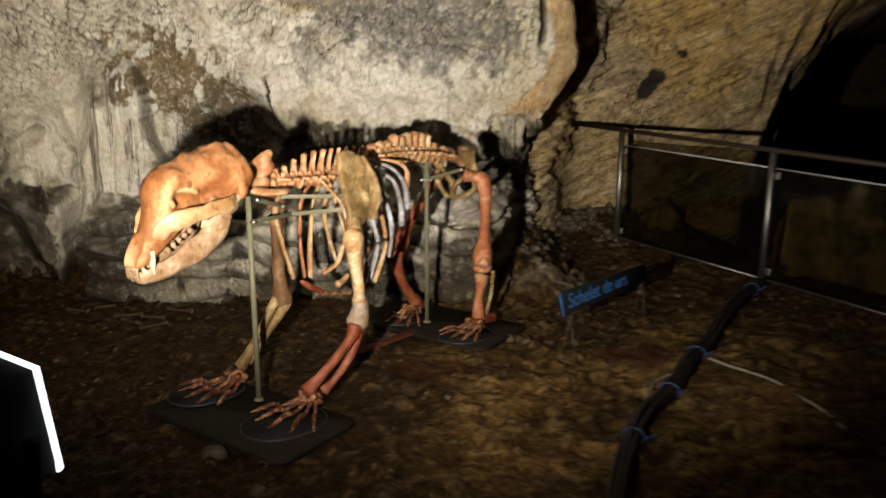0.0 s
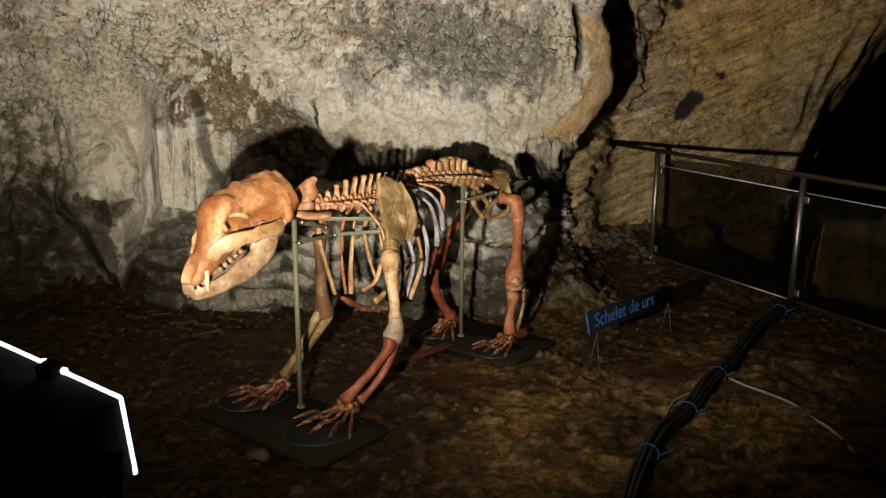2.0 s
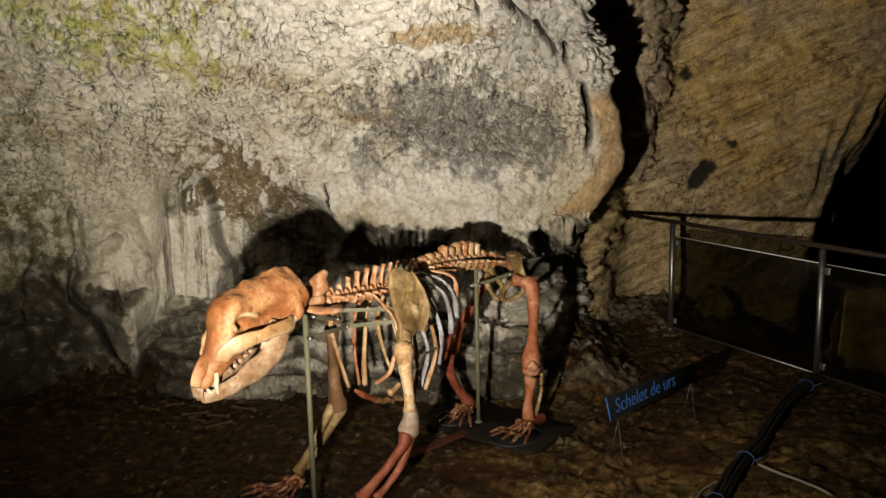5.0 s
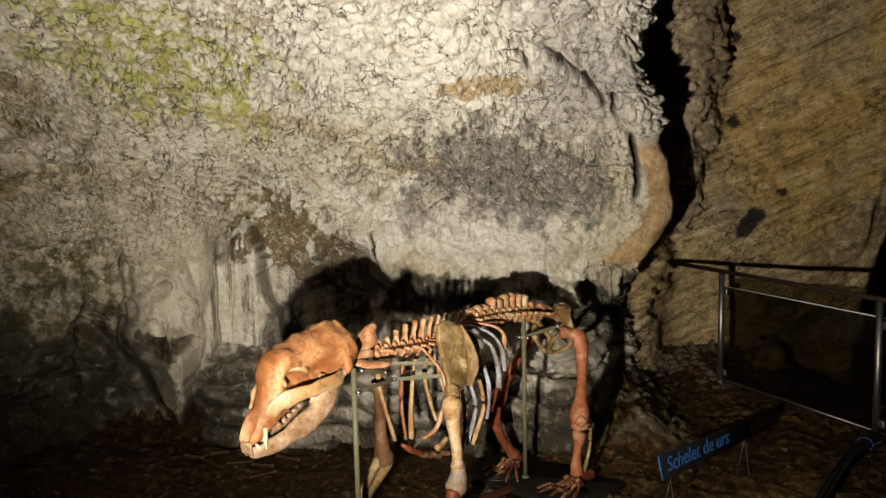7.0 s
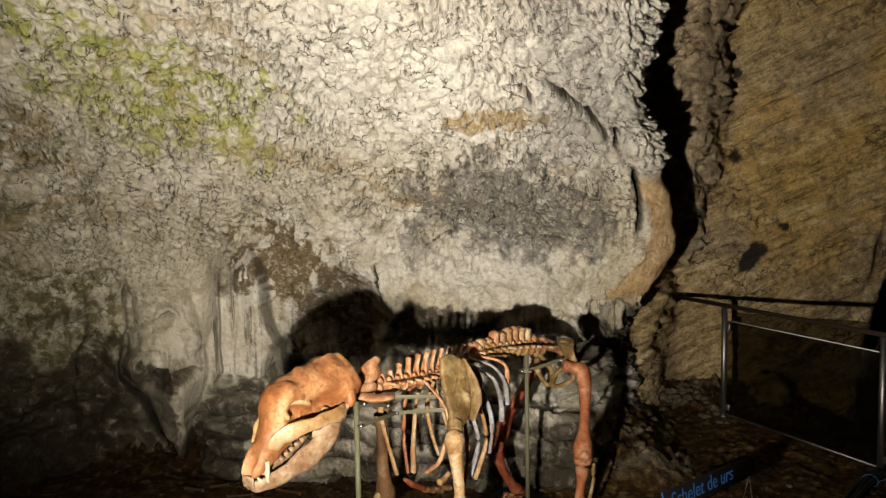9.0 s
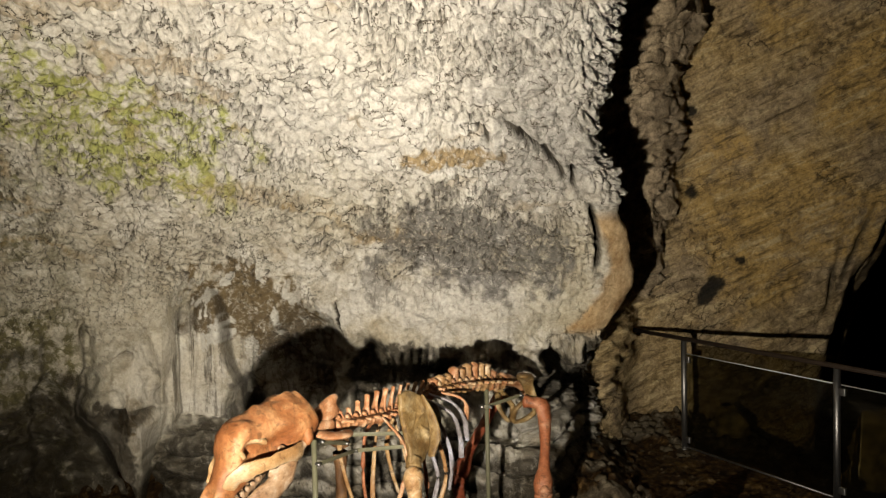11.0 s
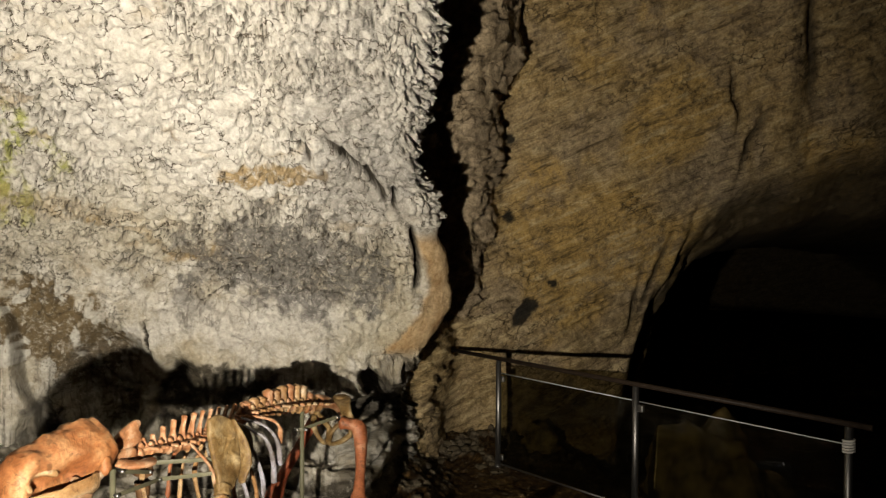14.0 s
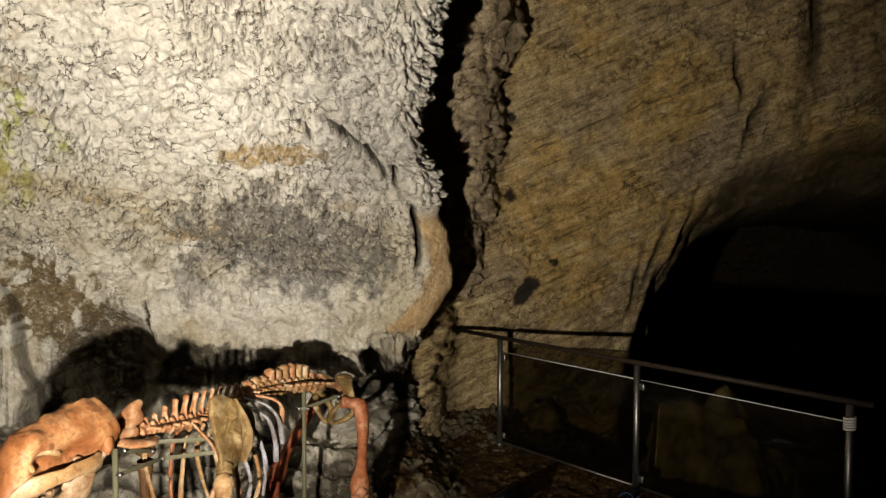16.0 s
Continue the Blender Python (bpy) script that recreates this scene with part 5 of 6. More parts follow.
def legs():
    # left fore leg, with a mended grey elbow
    long_bone("humerus", [(0.365, 0.21, 0.715, 0.030), (0.36, 0.225, 0.69, 0.045), (0.355, 0.235, 0.63, 0.034), (0.352, 0.25, 0.54, 0.026), (0.352, 0.26, 0.46, 0.026), (0.345, 0.262, 0.42, 0.032)], BONE_RIB, "cream upper arm bone")
    long_bone("elbow", [(0.352, 0.262, 0.45, 0.026), (0.35, 0.265, 0.41, 0.032), (0.34, 0.27, 0.37, 0.042), (0.325, 0.27, 0.335, 0.048), (0.315, 0.268, 0.312, 0.034)], BONE_PLASTER, "grey plaster-mended elbow")
    long_bone("radius", [(0.305, 0.275, 0.325, 0.034), (0.27, 0.28, 0.285, 0.024), (0.185, 0.265, 0.215, 0.019), (0.11, 0.235, 0.145, 0.022), (0.07, 0.215, 0.100, 0.036)], BONE_RED, "dark red forearm bone")
    long_bone("ulna", [(0.345, 0.265, 0.335, 0.028), (0.325, 0.265, 0.275, 0.023), (0.275, 0.26, 0.185, 0.018), (0.20, 0.235, 0.105, 0.016), (0.155, 0.22, 0.072, 0.023)], BONE_RED)
    paw((0.10, 0.215, 0.085), 0.0, 0.20, 4, BONE_PAW, long=1.22, fan=36, label="dark red fore paw spread on a pad")
    # right fore leg
    long_bone("humerus", [(0.305, -0.14, 0.83, 0.03), (0.295, -0.15, 0.80, 0.042), (0.295, -0.155, 0.70, 0.029), (0.30, -0.16, 0.55, 0.026), (0.312, -0.165, 0.43, 0.034), (0.325, -0.17, 0.375, 0.046), (0.335, -0.17, 0.345, 0.04)], BONE_BROWN, "brown upper arm bone")
    long_bone("ulna", [(0.375, -0.175, 0.365, 0.022), (0.345, -0.175, 0.325, 0.026), (0.25, -0.185, 0.23, 0.018), (0.13, -0.195, 0.11, 0.016)], BONE_OCHRE)
    long_bone("radius", [(0.30, -0.18, 0.365, 0.026), (0.25, -0.185, 0.30, 0.020), (0.16, -0.19, 0.19, 0.019), (0.085, -0.20, 0.105, 0.028)], BONE_OCHRE)
    paw((0.075, -0.205, 0.085), -0.02, -0.24, -16, BONE_PAW, long=1.15, fan=34, label="reddish fore paw spread on a pad")
    # left hind leg
    long_bone("femur", [(1.405, 0.11, 0.805, 0.036), (1.42, 0.145, 0.80, 0.028), (1.445, 0.19, 0.785, 0.042), (1.435, 0.215, 0.72, 0.036), (1.39, 0.245, 0.62, 0.028), (1.33, 0.275, 0.51, 0.029), (1.30, 0.288, 0.45, 0.046), (1.285, 0.295, 0.405, 0.052), (1.28, 0.295, 0.375, 0.042)], BONE_ORANGE, "stout orange thigh bone", 30)
    long_bone("knee_cap", [(1.255, 0.32, 0.425, 0.014), (1.245, 0.328, 0.40, 0.028), (1.25, 0.325, 0.375, 0.016)], BONE_ORANGE, n=9)
    long_bone("tibia", [(1.28, 0.30, 0.372, 0.048), (1.28, 0.30, 0.34, 0.044), (1.272, 0.295, 0.27, 0.026), (1.27, 0.285, 0.19, 0.023), (1.275, 0.28, 0.13, 0.033), (1.28, 0.28, 0.105, 0.036)], BONE_ORANGE)
    long_bone("fibula", [(1.35, 0.315, 0.335, 0.014), (1.355, 0.315, 0.25, 0.009), (1.35, 0.30, 0.16, 0.010), (1.33, 0.29, 0.10, 0.014)], BONE_OCHRE, "thin yellow shin bone")
    long_bone("heel", [(1.29, 0.28, 0.085, 0.032), (1.34, 0.29, 0.075, 0.028), (1.395, 0.295, 0.065, 0.026)], BONE_RED)
    paw((1.26, 0.28, 0.09), 1.18, 0.28, -12, BONE_PAW, long=0.9, label="orange hind paw spread on a pad")
    # right hind leg
    long_bone("femur", [(1.46, -0.09, 0.79, 0.036), (1.44, -0.11, 0.76, 0.032), (1.35, -0.12, 0.665, 0.027), (1.23, -0.13, 0.55, 0.028), (1.16, -0.13, 0.47, 0.046), (1.13, -0.13, 0.43, 0.045)], BONE_RED, "dark red thigh bone", 24)
    long_bone("tibia", [(1.12, -0.13, 0.425, 0.042), (1.115, -0.13, 0.37, 0.034), (1.16, -0.13, 0.26, 0.024), (1.24, -0.13, 0.155, 0.026), (1.29, -0.13, 0.105, 0.036)], BONE_RED)
    long_bone("fibula", [(1.16, -0.15, 0.40, 0.014), (1.21, -0.155, 0.26, 0.009), (1.31, -0.15, 0.11, 0.014)], BONE_RED)
    long_bone("heel", [(1.30, -0.13, 0.085, 0.032), (1.36, -0.135, 0.07, 0.026)], BONE_RED)
    paw((1.265, -0.13, 0.09), 1.20, -0.12, 8, BONE_PAW, long=0.85, label="dark red hind paw on a pad")


skull()
jaw()
spine()
chest()
blade(1)
legs()


def rounded_plate(bm, long, wide, thick, r, m):
    """A flat plate with rounded corners."""
    ring = []
    for cx, cy, a0 in ((1, 1, 0), (-1, 1, 90), (-1, -1, 180), (1, -1, 270)):
        for k in range(7):
            a = radians(a0 + 15 * k)
            ring.append((cx * (long / 2 - r) + r * math.cos(a), cy * (wide / 2 - r) + r * math.sin(a)))
    top = [bm.verts.new(m @ Vector((x, y, thick / 2))) for x, y in ring]
    low = [bm.verts.new(m @ Vector((x, y, -thick / 2))) for x, y in ring]
    bm.faces.new(top)
    bm.faces.new(low[::-1])
    for k in range(len(ring)):
        j = (k + 1) % len(ring)
        bm.faces.new((low[k], low[j], top[j], top[k]))
    edges = [e for e in bm.edges if len({v in top for v in e.verts}) == 1]
    bmesh.ops.bevel(bm, geom=edges, offset=0.003, segments=1, affect="EDGES")


def stand(s0, s1, o0, o1, pole_s, pole_top, pads, label):
    at = G((s0 + s1) / 2, (o0 + o1) / 2, 0.0)
    ob = thing("skeleton_stand", at, label, "display stand", "stands under the skeleton")
    bm = bmesh.new()
    turn = SAG_S.to_track_quat("X", "Z").to_matrix().to_4x4()
    rounded_plate(bm, s1 - s0, o1 - o0, 0.014, 0.05, Matrix.Translation(G((s0 + s1) / 2, (o0 + o1) / 2, 0.026)) @ turn)
    put("base_plate", bm, PLATE_PAINT, ob, "dark olive steel plate on the clay")
    bm = bmesh.new()
    rod(bm, G(pole_s, 0, 0.03), G(pole_s, 0, pole_top), 0.0115, sides=18)
    put("pole", bm, POLE_PAINT, ob, "olive-painted steel pole")
    bm = bmesh.new()
    rod(bm, G(pole_s, 0, 0.033), G(pole_s, 0, 0.045), 0.022, 0.016, 18)
    put("collar", bm, POLE_PAINT, ob)
    for s, o, a, b, turn_pad in pads:
        rim = bmesh.new()
        n = 40
        rings = []
        for r, z in ((1.0, 0.034), (1.0, 0.041), (0.98, 0.0425), (0.975, 0.036)):
            ring = []
            for k in range(n):
                t = 2 * math.pi * k / n
                x, y = a * r * math.cos(t) * (1 + 0.12 * math.sin(t) ** 2), b * r * math.sin(t)
                c, d = math.cos(radians(turn_pad)), math.sin(radians(turn_pad))
                ring.append(rim.verts.new(G(s + x * c - y * d, o + x * d + y * c, z)))
            rings.append(ring)
        for p, q in zip(rings, rings[1:]):
            for k in range(n):
                rim.faces.new((p[k], p[(k + 1) % n], q[(k + 1) % n], q[k]))
        pad_bm = bmesh.new()
        verts = []
        for z in (0.034, 0.0385):
            verts.append([pad_bm.verts.new(Vector((v.co.x, v.co.y, z))) for v in rings[3]])
        pad_bm.faces.new(verts[1])
        for k in range(n):
            pad_bm.faces.new((verts[0][k], verts[0][(k + 1) % n], verts[1][(k + 1) % n], verts[1][k]))
        pad = put("pad", pad_bm, BLACK, ob, "black oval pad")
        put("pad_rim", rim, PAD_RIM, pad, "pale grey rim")
    return ob


PAD_RIM = plain("pad_rim_paint", (0.020, 0.021, 0.024), 0.45)
front_stand = stand(-0.34, 0.09, -0.33, 0.47, 0.0, 0.895, [(-0.10, 0.245, 0.175, 0.14, 12), (-0.075, -0.235, 0.165, 0.125, 14)], "dark olive steel plate with a pole under the fore paws")
rear_stand = stand(1.02, 1.47, -0.32, 0.47, 1.212, 0.905, [(1.155, 0.28, 0.15, 0.12, 10), (1.19, -0.15, 0.14, 0.11, -6)], "dark olive steel plate with a pole under the hind paws")


def brackets():
    for points, owner in (([(0.0, 0.02, 0.795), (0.32, -0.085, 0.76)], front_stand), ([(0.32, -0.085, 0.76), (0.44, 0.14, 0.79)], front_stand), ([(0.06, -0.02, 0.87), (0.28, -0.10, 0.80)], front_stand), ([(0.25, -0.10, 0.845), (0.45, 0.10, 0.84)], front_stand),
                          ([(1.19, -0.02, 0.80), (1.21, 0.02, 0.80)], rear_stand), ([(1.212, 0.0, 0.80), (1.42, 0.07, 0.83)], rear_stand)):
        a, b = G(*points[0]), G(*points[1])
        bm = bmesh.new()
        turn = (b - a).to_track_quat("X", "Z").to_matrix().to_4x4()
        box(bm, ((b - a).length, 0.005, 0.018), Matrix.Translation((a + b) / 2) @ turn, 0.0015)
        put("bracket", bm, POLE_PAINT, owner, "flat olive steel strap")
        for q in (a, b):
            bm = bmesh.new()
            rod(bm, q - SAG_N * 0.014, q + SAG_N * 0.014, 0.0075, sides=6)
            put("bolt", bm, STEEL, owner, "bright bolt")


brackets()

# ---- the floodlight on its post ----
GLOW_M, GLOW_T, GLOW_B = material("lamp_glass", 0.3)
GLOW_B.inputs["Base Color"].default_value = (0.85, 0.87, 0.9, 1)
GLOW_B.inputs["Emission Color"].default_value = (0.93, 0.97, 1.0, 1)
GLOW_B.inputs["Emission Strength"].default_value = 2.0


def floodlight():
    at = Vector((LAMP.x, LAMP.y, 0))
    ob = thing("floodlight", at, "black floodlight seen from behind, its glass edge glowing", "floodlight")
    right, up = Vector((0.898, -0.416, -0.144)), Vector((0.033, -0.262, 0.965))
    frame_m = Matrix.Translation(LAMP) @ Matrix((right, up, right.cross(up))).transposed().to_4x4() @ Matrix.Scale(0.85, 4)   # local -z is the way that it shines
    w, h = 0.272, 0.145
    # an open case: outer skin, front lip, inner skin
    bm = bmesh.new()
    sizes = ((w * 0.62, h * 0.6, 0.128), (w * 0.86, h * 0.84, 0.112), (w * 0.98, h * 0.98, 0.095), (w, h, 0.0), (w - 0.010, h - 0.010, 0.0), (w - 0.016, h - 0.016, 0.088))
    rings = []
    for a, b, z in sizes:
        rings.append([bm.verts.new(frame_m @ Vector((sx * a / 2, sy * b / 2, z))) for sx, sy in ((1, 1), (-1, 1), (-1, -1), (1, -1))])
    for p, q in zip(rings, rings[1:]):
        for k in range(4):
            bm.faces.new((p[k], p[(k + 1) % 4], q[(k + 1) % 4], q[k]))
    bm.faces.new(rings[0])
    bm.faces.new(rings[-1])
    body = put("housing", bm, LAMP_BLACK, ob, "black cast housing")
    for k in range(9):
        bm = bmesh.new()
        box(bm, (0.006, h * 0.55, 0.02), frame_m @ Matrix.Translation((-0.075 + 0.019 * k, 0, 0.136)), 0.001)
        put("cooling_fin", bm, LAMP_BLACK, body)
    # frosted glass, a little wider than the housing: its edge shows as a bright line, broken at the two clips
    bm = bmesh.new()
    e, d = 0.0026, 0.007
    for x0, x1, y0, y1 in ((0.018, w / 2 + e, h / 2, h / 2 + e), (-w / 2 - e, -0.018, h / 2, h / 2 + e), (w / 2, w / 2 + e, -h / 2 - e, h / 2), (-w / 2 - e, -w / 2, -h / 2 - e, h / 2), (w / 2 - 0.03, w / 2, -h / 2 - e, -h / 2), (-w / 2, -w / 2 + 0.03, -h / 2 - e, -h / 2)):
        box(bm, (x1 - x0, y1 - y0, d), frame_m @ Matrix.Translation(((x0 + x1) / 2, (y0 + y1) / 2, -0.004)), 0.001)
    put("glass_edge", bm, GLOW_M, ob, "glowing white edge of the front glass")
    bm = bmesh.new()
    box(bm, (w - 0.04, h - 0.035, 0.004), frame_m @ Matrix.Translation((0, 0, 0.084)))
    put("lamp_panel", bm, GLOW_M, ob, "bright lamp panel")
    # bolts give off light themselves: lamplight on them put in as emission
    for sx in (0.022, -0.022):
        bm = bmesh.new()
        bmesh.ops.create_uvsphere(bm, u_segments=10, v_segments=8, radius=0.006, matrix=frame_m @ Matrix.Translation((sx, h / 2 + 0.006, -0.002)))
        put("clip_bolt", bm, GLOW_M, ob, "bolt with the lamp's light put in as glow")
    bm = bmesh.new()
    box(bm, (0.03, 0.018, 0.03), frame_m @ Matrix.Translation((0, h / 2 + 0.006, 0.006)), 0.003)
    put("clip", bm, LAMP_BLACK, ob)
    # yoke and post
    bm = bmesh.new()
    for sx in (1, -1):
        a = frame_m @ Vector((sx * (w / 2 + 0.012), 0, 0.03))
        rod(bm, a, a - right * sx * 0.02 + Vector((0, 0, -0.20)), 0.008, sides=8)
    rod(bm, frame_m @ Vector((w / 2 - 0.008, 0, 0.03)) + Vector((0, 0, -0.20)), frame_m @ Vector((-w / 2 + 0.008, 0, 0.03)) + Vector((0, 0, -0.20)), 0.009, sides=8)
    put("yoke", bm, LAMP_BLACK, ob)
    foot = Vector((LAMP.x - 0.01, LAMP.y - 0.02, 0))
    bm = bmesh.new()
    rod(bm, foot + Vector((0, 0, 0.0)), foot + Vector((0, 0, LAMP.z - 0.16)), 0.02, sides=14)
    put("post", bm, LAMP_BLACK, ob)
    bm = bmesh.new()
    rod(bm, foot + Vector((0, 0, -0.01)), foot + Vector((0, 0, 0.02)), 0.14, 0.13, 24)
    put("foot", bm, LAMP_BLACK, ob)


floodlight()

# ---- the glass railing along the path ----
POST_A, POST_STEP = Vector((1.33, 6.40, 0)), Vector((0.665, -1.149, 0))
RAIL_WAY = POST_STEP.normalized()


def dirty_glass():
    """Tinted, dusty pane: lets about half the light through, mirrors a little, and carries a thin film of dirt."""
    m = bpy.data.materials.new("dusty_glass")
    m.use_nodes = True
    t = m.node_tree
    t.nodes.remove(t.nodes["Principled BSDF"])
    clear, mirror, film = t.nodes.new("ShaderNodeBsdfTransparent"), t.nodes.new("ShaderNodeBsdfGlossy"), t.nodes.new("ShaderNodeBsdfDiffuse")
    clear.inputs[0].default_value = (0.54, 0.525, 0.45, 1)
    mirror.inputs["Roughness"].default_value = 0.06
    film.inputs[0].default_value = (0.10, 0.085, 0.05, 1)
    dirt, shine = t.nodes.new("ShaderNodeMixShader"), t.nodes.new("ShaderNodeMixShader")
    t.links.new(ramp(t, grain(t, 5, 6, 0.7), [(0.35, (0.0, 0.0, 0.0)), (0.7, (0.035, 0.035, 0.035))]), dirt.inputs[0])
    t.links.new(clear.outputs[0], dirt.inputs[1])
    t.links.new(film.outputs[0], dirt.inputs[2])
    shine.inputs[0].default_value = 0.04
    t.links.new(dirt.outputs[0], shine.inputs[1])
    t.links.new(mirror.outputs[0], shine.inputs[2])
    t.links.new(shine.outputs[0], t.nodes["Material Output"].inputs[0])
    return m


GLASS = dirty_glass()
RAIL_WOOD = plain("dark_rail", (0.028, 0.019, 0.013), 0.5, 0.0, 0.25, 25)
ROPE = plain("pale_cord", (0.62, 0.60, 0.54), 0.7, 0, 0.15)


def railing():
    ob = thing("railing", POST_A, "steel railing with glass panels and a dark handrail", "railing")
    posts = [POST_A + POST_STEP * k for k in (0, 1, 2.04, 3)]
    for k, p in enumerate(posts):
        if k == 3:
            p = p + RAIL_WAY * -0.95
        bm = bmesh.new()
        rod(bm, p, p + Vector((0, 0, 0.835 if k < 3 else 0.74)), 0.021, sides=20)
        post = put("post", bm, STEEL, ob, "round brushed steel post")
        bm = bmesh.new()
        rod(bm, p + Vector((0, 0, 0.0)), p + Vector((0, 0, 0.012)), 0.045, 0.042, 24)
        rod(bm, p + Vector((0, 0, 0.012)), p + Vector((0, 0, 0.03)), 0.028, 0.024, 20)
        put("flange", bm, STEEL, post)
        if k < 2:
            for z in (0.70, 0.10):
                bm = bmesh.new()
                turn = RAIL_WAY.to_track_quat("X", "Z").to_matrix().to_4x4()
                box(bm, (0.045, 0.026, 0.045), Matrix.Translation(p + RAIL_WAY * 0.042 + Vector((0, 0, z))) @ turn, 0.006)
                put("clamp", bm, STEEL, post, "bright glass clamp")
    bm = bmesh.new()
    a, b = POST_A - RAIL_WAY * 0.75, POST_A + POST_STEP * 2.04 + RAIL_WAY * 0.12
    rod(bm, a + Vector((0, 0, 0.850)), b + Vector((0, 0, 0.850)), 0.016, sides=16)
    put("handrail", bm, RAIL_WOOD, ob, "dark round handrail")
    for k in (0, 1):
        p, q = posts[k] + RAIL_WAY * 0.035, posts[k + 1] - RAIL_WAY * 0.03
        turn = RAIL_WAY.to_track_quat("X", "Z").to_matrix().to_4x4()
        bm = bmesh.new()
        box(bm, ((q - p).length, 0.010, 0.69), Matrix.Translation((p + q) / 2 + Vector((0, 0, 0.395))) @ turn, 0.0015)
        pane = put("glass_panel", bm, GLASS, ob, "dusty clear glass panel")
        bm = bmesh.new()
        box(bm, ((q - p).length, 0.011, 0.005), Matrix.Translation((p + q) / 2 + Vector((0, 0, 0.743))) @ turn)
        put("glass_top_edge", bm, EDGE_GLASS, pane, "bright ground edge of the glass")
        bm = bmesh.new()
        box(bm, ((q - p).length, 0.014, 0.012), Matrix.Translation((p + q) / 2 + Vector((0, 0, 0.045))) @ turn)
        put("bottom_rail", bm, STEEL, pane)
    # cord wound round the last post
    bm = bmesh.new()
    c = posts[2]
    for k in range(5):
        z = 0.70 + 0.014 * k
        n = 18
        pts = [(*(c + Vector((0.027 * math.cos(2 * math.pi * j / n), 0.027 * math.sin(2 * math.pi * j / n), z + 0.014 * j / n))), 0.0065) for j in range(n + 1)]
        tube(bm, pts, 26, 6, 1, 0.02)
    put("cord_winding", bm, ROPE, ob, "pale cord wound round the post")


EDGE_GLASS = plain("glass_edge", (0.55, 0.57, 0.54), 0.25, 0.0, 0.1, 40, 0)
railing()


# ---- the sign ----
SIGN_FACE = plain("sign_black", (0.010, 0.011, 0.014), 0.35, 0, 0.2)
SIGN_BLUE = plain("sign_blue", (0.035, 0.115, 0.31), 0.45, 0, 0.08, 40, 0)


def sign():
    a, b = Vector((0.60, 4.03, 0)), Vector((1.08, 4.61, 0))
    way = (b - a).normalized()
    ob = thing("sign", (a + b) / 2, "low black sign with blue lettering on thin wire legs", "sign")
    face = Vector((way.y, -way.x, 0))                      # towards the path
    if face.y > 0:
        face = -face
    p, q = a - way * 0.075, b + way * 0.07
    up = (Vector((0, 0, 1)) - face * 0.25).normalized()
    bm = bmesh.new()
    low, high = 0.215, 0.115
    corner = [p + Vector((0, 0, low + 0.012)), q + Vector((0, 0, low - 0.012)), q + Vector((0, 0, low - 0.012)) + up * high * 0.82, p + Vector((0, 0, low + 0.012)) + up * high]
    front = [bm.verts.new(c) for c in corner]
    back = [bm.verts.new(c - face * 0.008) for c in corner]
    bm.faces.new(front)
    bm.faces.new(back[::-1])
    for k in range(4):
        bm.faces.new((front[k], front[(k + 1) % 4], back[(k + 1) % 4], back[k]))
    bmesh.ops.bevel(bm, geom=list(bm.edges), offset=0.0015, segments=1, affect="EDGES")
    put("board", bm, SIGN_FACE, ob, "black board")
    # pale blue edge along one end and the top
    bm = bmesh.new()
    rod(bm, corner[0] + face * 0.001, corner[3] + face * 0.001, 0.0035, sides=6)
    put("edge", bm, SIGN_BLUE, ob, "blue edge")
    text = bpy.data.curves.new("lettering", "FONT")
    text.body, text.size, text.extrude, text.shear = "Schelet de urs", 0.098, 0.0006, 0.22
    text.materials.append(SIGN_BLUE)
    letters = new("lettering", text)
    letters.parent = ob
    run = (corner[1] - corner[0]).normalized()
    up = (up - run * up.dot(run)).normalized()
    m = Matrix((run, up, run.cross(up))).transposed().to_4x4()
    if (m.to_3x3() @ Vector((0, 0, 1))).dot(face) < 0:
        m = Matrix((-run, up, (-run).cross(up))).transposed().to_4x4()
    letters.matrix_basis = Matrix.Translation(corner[0] + run * 0.05 + up * 0.028 + face * 0.0025 - ob.location) @ m @ Matrix.Diagonal((1.08, 1, 1, 1))
    tagged(letters, "blue slanted lettering")
    for foot in (a, b):
        for d in (-0.045, 0.05):
            bm = bmesh.new()
            top = foot + Vector((0, 0, low)) - face * 0.004
            rod(bm, top, foot - face * d + way * (-0.03 if d < 0 else 0.0) + Vector((0, 0, -0.01)), 0.0022, sides=8)
            put("leg", bm, DARK_STEEL, ob, "thin wire leg")


sign()

# ---- cables, wire and what lies on the floor ----
CABLE = plain("black_cable", (0.014, 0.013, 0.013), 0.45, 0, 0.2)
WHITE_CABLE = plain("white_cable", (0.22, 0.20, 0.16), 0.55, 0, 0.2)
TIE = plain("blue_tie", (0.03, 0.06, 0.15), 0.4, 0, 0.1)
STONE = plain("field_stone", (0.055, 0.043, 0.025), 0.8, 0, 0.45, 22, 0.6)
RUST = plain("rusty_iron", (0.075, 0.024, 0.012), 0.75, 0.2, 0.5, 18, 0.5)
PALE_BONE = plain("loose_bone", (0.045, 0.026, 0.012), 0.6, 0, 0.35, 18, 0.3)


def ground_z(x, y):
    return float(floor_height(np.array([x]), np.array([y]))[0])


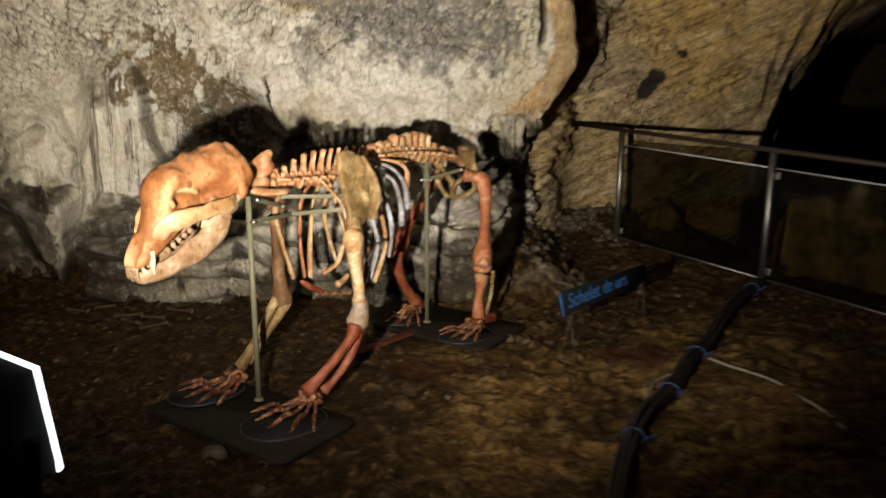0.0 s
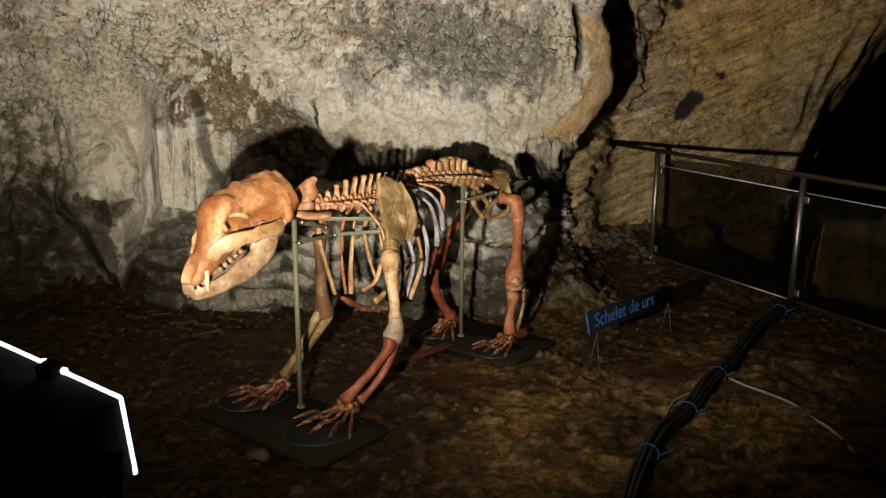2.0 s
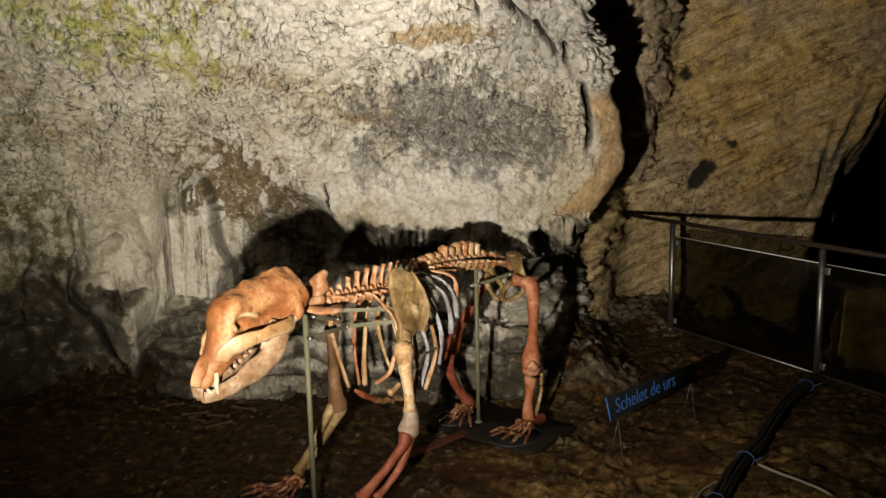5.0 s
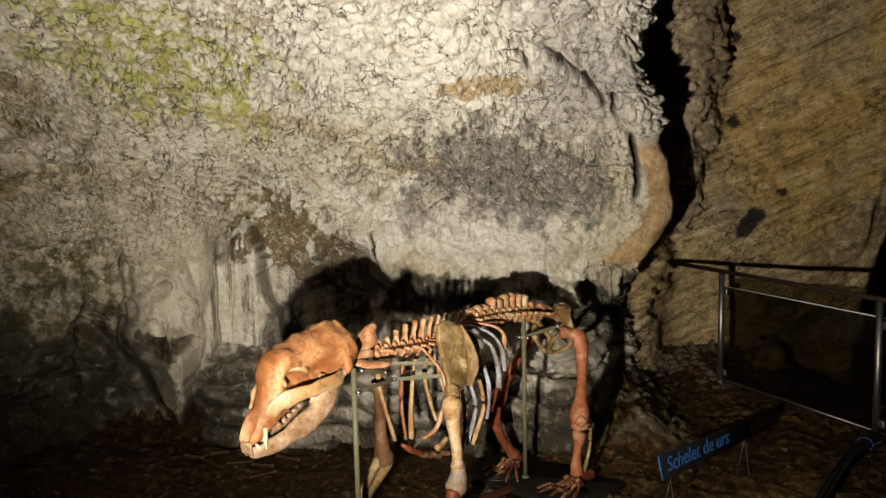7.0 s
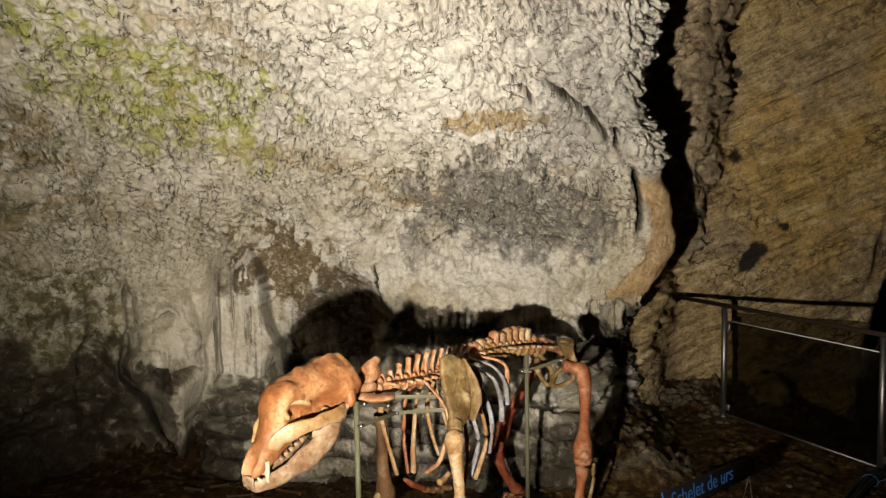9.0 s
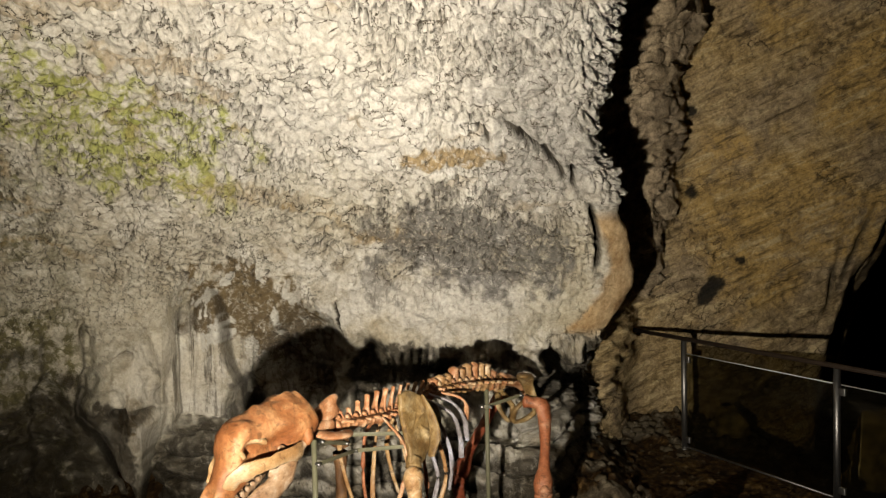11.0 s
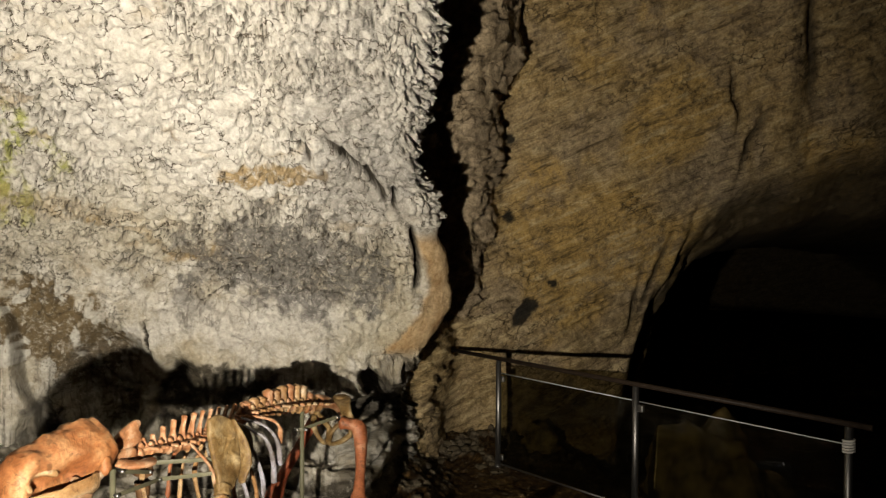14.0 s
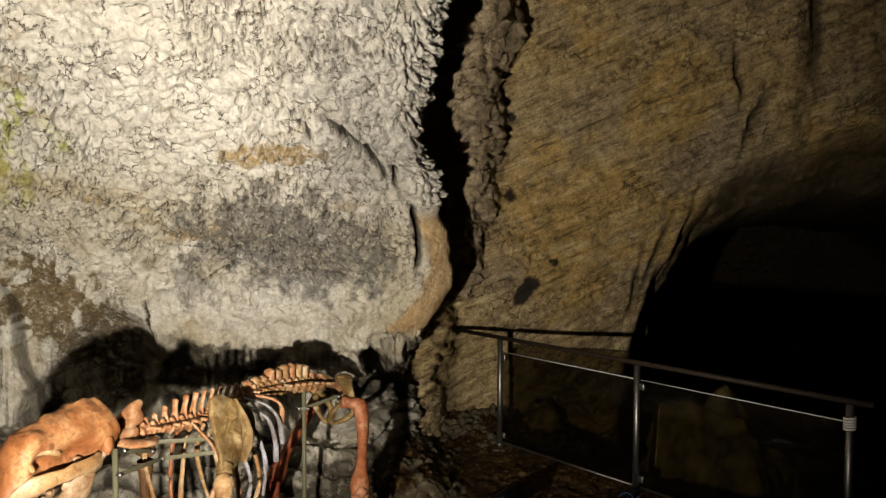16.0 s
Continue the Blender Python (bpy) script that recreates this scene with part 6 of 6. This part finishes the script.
def cable_bundle():
    line = [(0.50, 2.55), (0.61, 2.92), (0.76, 3.25), (0.94, 3.52), (1.12, 3.86), (1.30, 4.13), (1.49, 4.46), (1.68, 4.78), (1.84, 5.03), (1.955, 5.17)]
    ob = thing("cable_bundle", (0.94, 3.52, 0), "bundle of black cables tied with blue ties on the clay", "cables")
    rnd = random.Random(4)
    for k in range(9):
        a = 2 * math.pi * k / 8
        dx, dz = (0, 0.03) if k == 8 else (0.026 * math.cos(a), 0.032 + 0.020 * math.sin(a))
        pts = []
        for x, y in line:
            pts.append((x + dx * 0.85 + rnd.uniform(-0.007, 0.007), y - dx * 0.5, ground_z(x, y) + max(dz, 0.010) + rnd.uniform(0, 0.006) + 0.006, 0.0095))
        bm = bmesh.new()
        tube(bm, pts, 60, 8, 1, 0.01)
        put("cable", bm, CABLE, ob)
    for x, y in ((0.69, 3.10), (0.94, 3.52), (1.19, 3.96), (1.86, 5.05)):
        bm = bmesh.new()
        c = Vector((x, y, ground_z(x, y) + 0.038))
        side = Vector((0.85, -0.52, 0))
        pts = [(*(c + side * 0.043 * math.cos(2 * math.pi * j / 16) + Vector((0, 0, 0.036 * math.sin(2 * math.pi * j / 16)))), 0.003) for j in range(17)]
        pts.append((*(c + side * 0.05 + Vector((0.03, -0.02, 0.03))), 0.002))
        tube(bm, pts, 34, 6, 1, 0.02)
        put("tie", bm, TIE, ob, "blue cable tie")


def loose_wire(points, mat, r, label):
    ob = thing("wire", Vector((*points[0], 0)), label, "wire")
    bm = bmesh.new()
    tube(bm, [(x, y, ground_z(x, y) + r + (0.02 if k == 0 else 0.004), r) for k, (x, y) in enumerate(points)], 50, 8, 1, 0.02)
    put("strand", bm, mat, ob)


def stone(name, x, y, size, seed, mat, label, category="stone", squash=0.7, sink=0.25, detail=3, taper=0.0):
    bm = bmesh.new()
    bmesh.ops.create_icosphere(bm, subdivisions=detail, radius=1.0)
    off = Vector((seed * 7.1, seed * 3.3, seed * 1.7))
    for v in bm.verts:
        d = v.co.normalized()
        r = 1 + 0.45 * noise.noise(d * 1.3 + off) + 0.22 * noise.noise(d * 3.1 + off) + 0.08 * noise.noise(d * 8 + off)
        slim = 1 - taper * (d.z + 1) / 2
        v.co = Vector((d.x * size[0] * slim, d.y * size[1] * slim, d.z * size[2] * squash)) * r
    ob = part(name, bm, mat)
    ob.location = (x, y, ground_z(x, y) + size[2] * squash * (1 - sink) * 0.75)
    return tagged(ob, label, category)


cable_bundle()
loose_wire([(1.235, 3.905), (1.30, 3.82), (1.36, 3.74), (1.43, 3.61), (1.47, 3.52), (1.505, 3.36), (1.52, 3.16)], WHITE_CABLE, 0.007, "pale cut cable lying over the clay")
loose_wire([(0.82, 3.38), (0.85, 3.52), (0.90, 3.64), (0.97, 3.73), (1.04, 3.79), (1.11, 3.85)], WHITE_CABLE, 0.005, "thin pale wire looping beside the cables")
loose_wire([(0.62, 2.93), (0.70, 3.06), (0.735, 3.16), (0.745, 3.22)], WHITE_CABLE, 0.006, "thin pale wire lying on the cables")

for k, (x, y, r) in enumerate(((0.325, 4.25, 0.036), (0.41, 4.22, 0.03), (1.62, 4.78, 0.022), (-0.87, 3.04, 0.045), (-0.66, 2.78, 0.035), (0.88, 3.62, 0.018), (0.20, 3.55, 0.022), (-0.88, 3.03, 0.03), (1.05, 3.3, 0.02), (0.25, 3.3, 0.025), (0.0, 3.55, 0.018), (1.4, 5.0, 0.02))):
    tagged(stone("stone", x, y, (r, r * 0.85, r * 0.9), k + 1, STONE, "small clay-stained stone on the cave floor", detail=2), group="stones on the floor")
rnd = random.Random(12)
for k in range(46):
    x, y = rnd.uniform(0.72, 1.6), rnd.uniform(6.25, 7.0)
    r = rnd.uniform(0.018, 0.05)
    ob = stone("stone", x, y, (r, r * 0.8, r * 0.8), k + 30, STONE, "broken rubble stone at the foot of the wall", detail=2)
    tagged(ob, group="rubble by the wall")
for k in range(12):
    x, y = rnd.uniform(-0.9, 0.75), rnd.uniform(4.95, 5.25)
    r = rnd.uniform(0.02, 0.06)
    ob = stone("stone", x, y, (r, r * 0.8, r * 0.8), k + 90, STONE, "broken rubble stone at the foot of the wall", detail=2)
    tagged(ob, group="rubble by the wall")
BOULDER = plain("boulder_rock", (0.22, 0.17, 0.075), 0.85, 0, 0.85, 7, 1.0)
stone("boulder", 2.82, 5.85, (0.66, 0.5, 0.60), 8, BOULDER, "tall ochre boulder behind the glass panel", "boulder", 1.0, 0.35, 5, 0.40)
stone("boulder", 1.75, 6.75, (0.20, 0.16, 0.17), 9, BOULDER, "low ochre boulder at the foot of the wall", "boulder", 0.8, 0.5, 4, 0.3)


def iron_bar():
    a, b = Vector((-0.45, 4.00, 0.03)), Vector((-0.16, 4.33, 0.03))
    ob = thing("iron_bar", (a + b) / 2, "flat rusty iron bar lying on the clay", "bar")
    bm = bmesh.new()
    box(bm, ((b - a).length, 0.055, 0.012), Matrix.Translation((a + b) / 2) @ (b - a).to_track_quat("X", "Z").to_matrix().to_4x4(), 0.003)
    put("bar", bm, RUST, ob)


iron_bar()


def bone_heap():
    rnd = random.Random(3)
    for k, (x, y) in enumerate(((-2.05, 4.72), (-1.92, 4.78), (-1.70, 4.55), (-1.60, 4.62), (-1.56, 4.50), (-1.48, 4.72), (-1.75, 4.66))):
        a = rnd.uniform(-0.6, 0.9)
        d = Vector((math.cos(a), math.sin(a), rnd.uniform(-0.05, 0.05))) * rnd.uniform(0.05, 0.09)
        c = Vector((x, y, ground_z(x, y) + 0.02))
        bm = bmesh.new()
        tube(bm, [(*(c - d), 0.02), (*(c - d * 0.6), 0.011), (*(c + d * 0.5), 0.011), (*(c + d), 0.019)], 12, 8, 0.8, 0.1)
        bmesh.ops.translate(bm, verts=bm.verts, vec=-c)
        ob = part("loose_bone", bm, PALE_BONE)
        ob.location = c
        tagged(ob, "brown loose bone lying on the dark clay", "bone", "loose bones on the floor")


bone_heap()
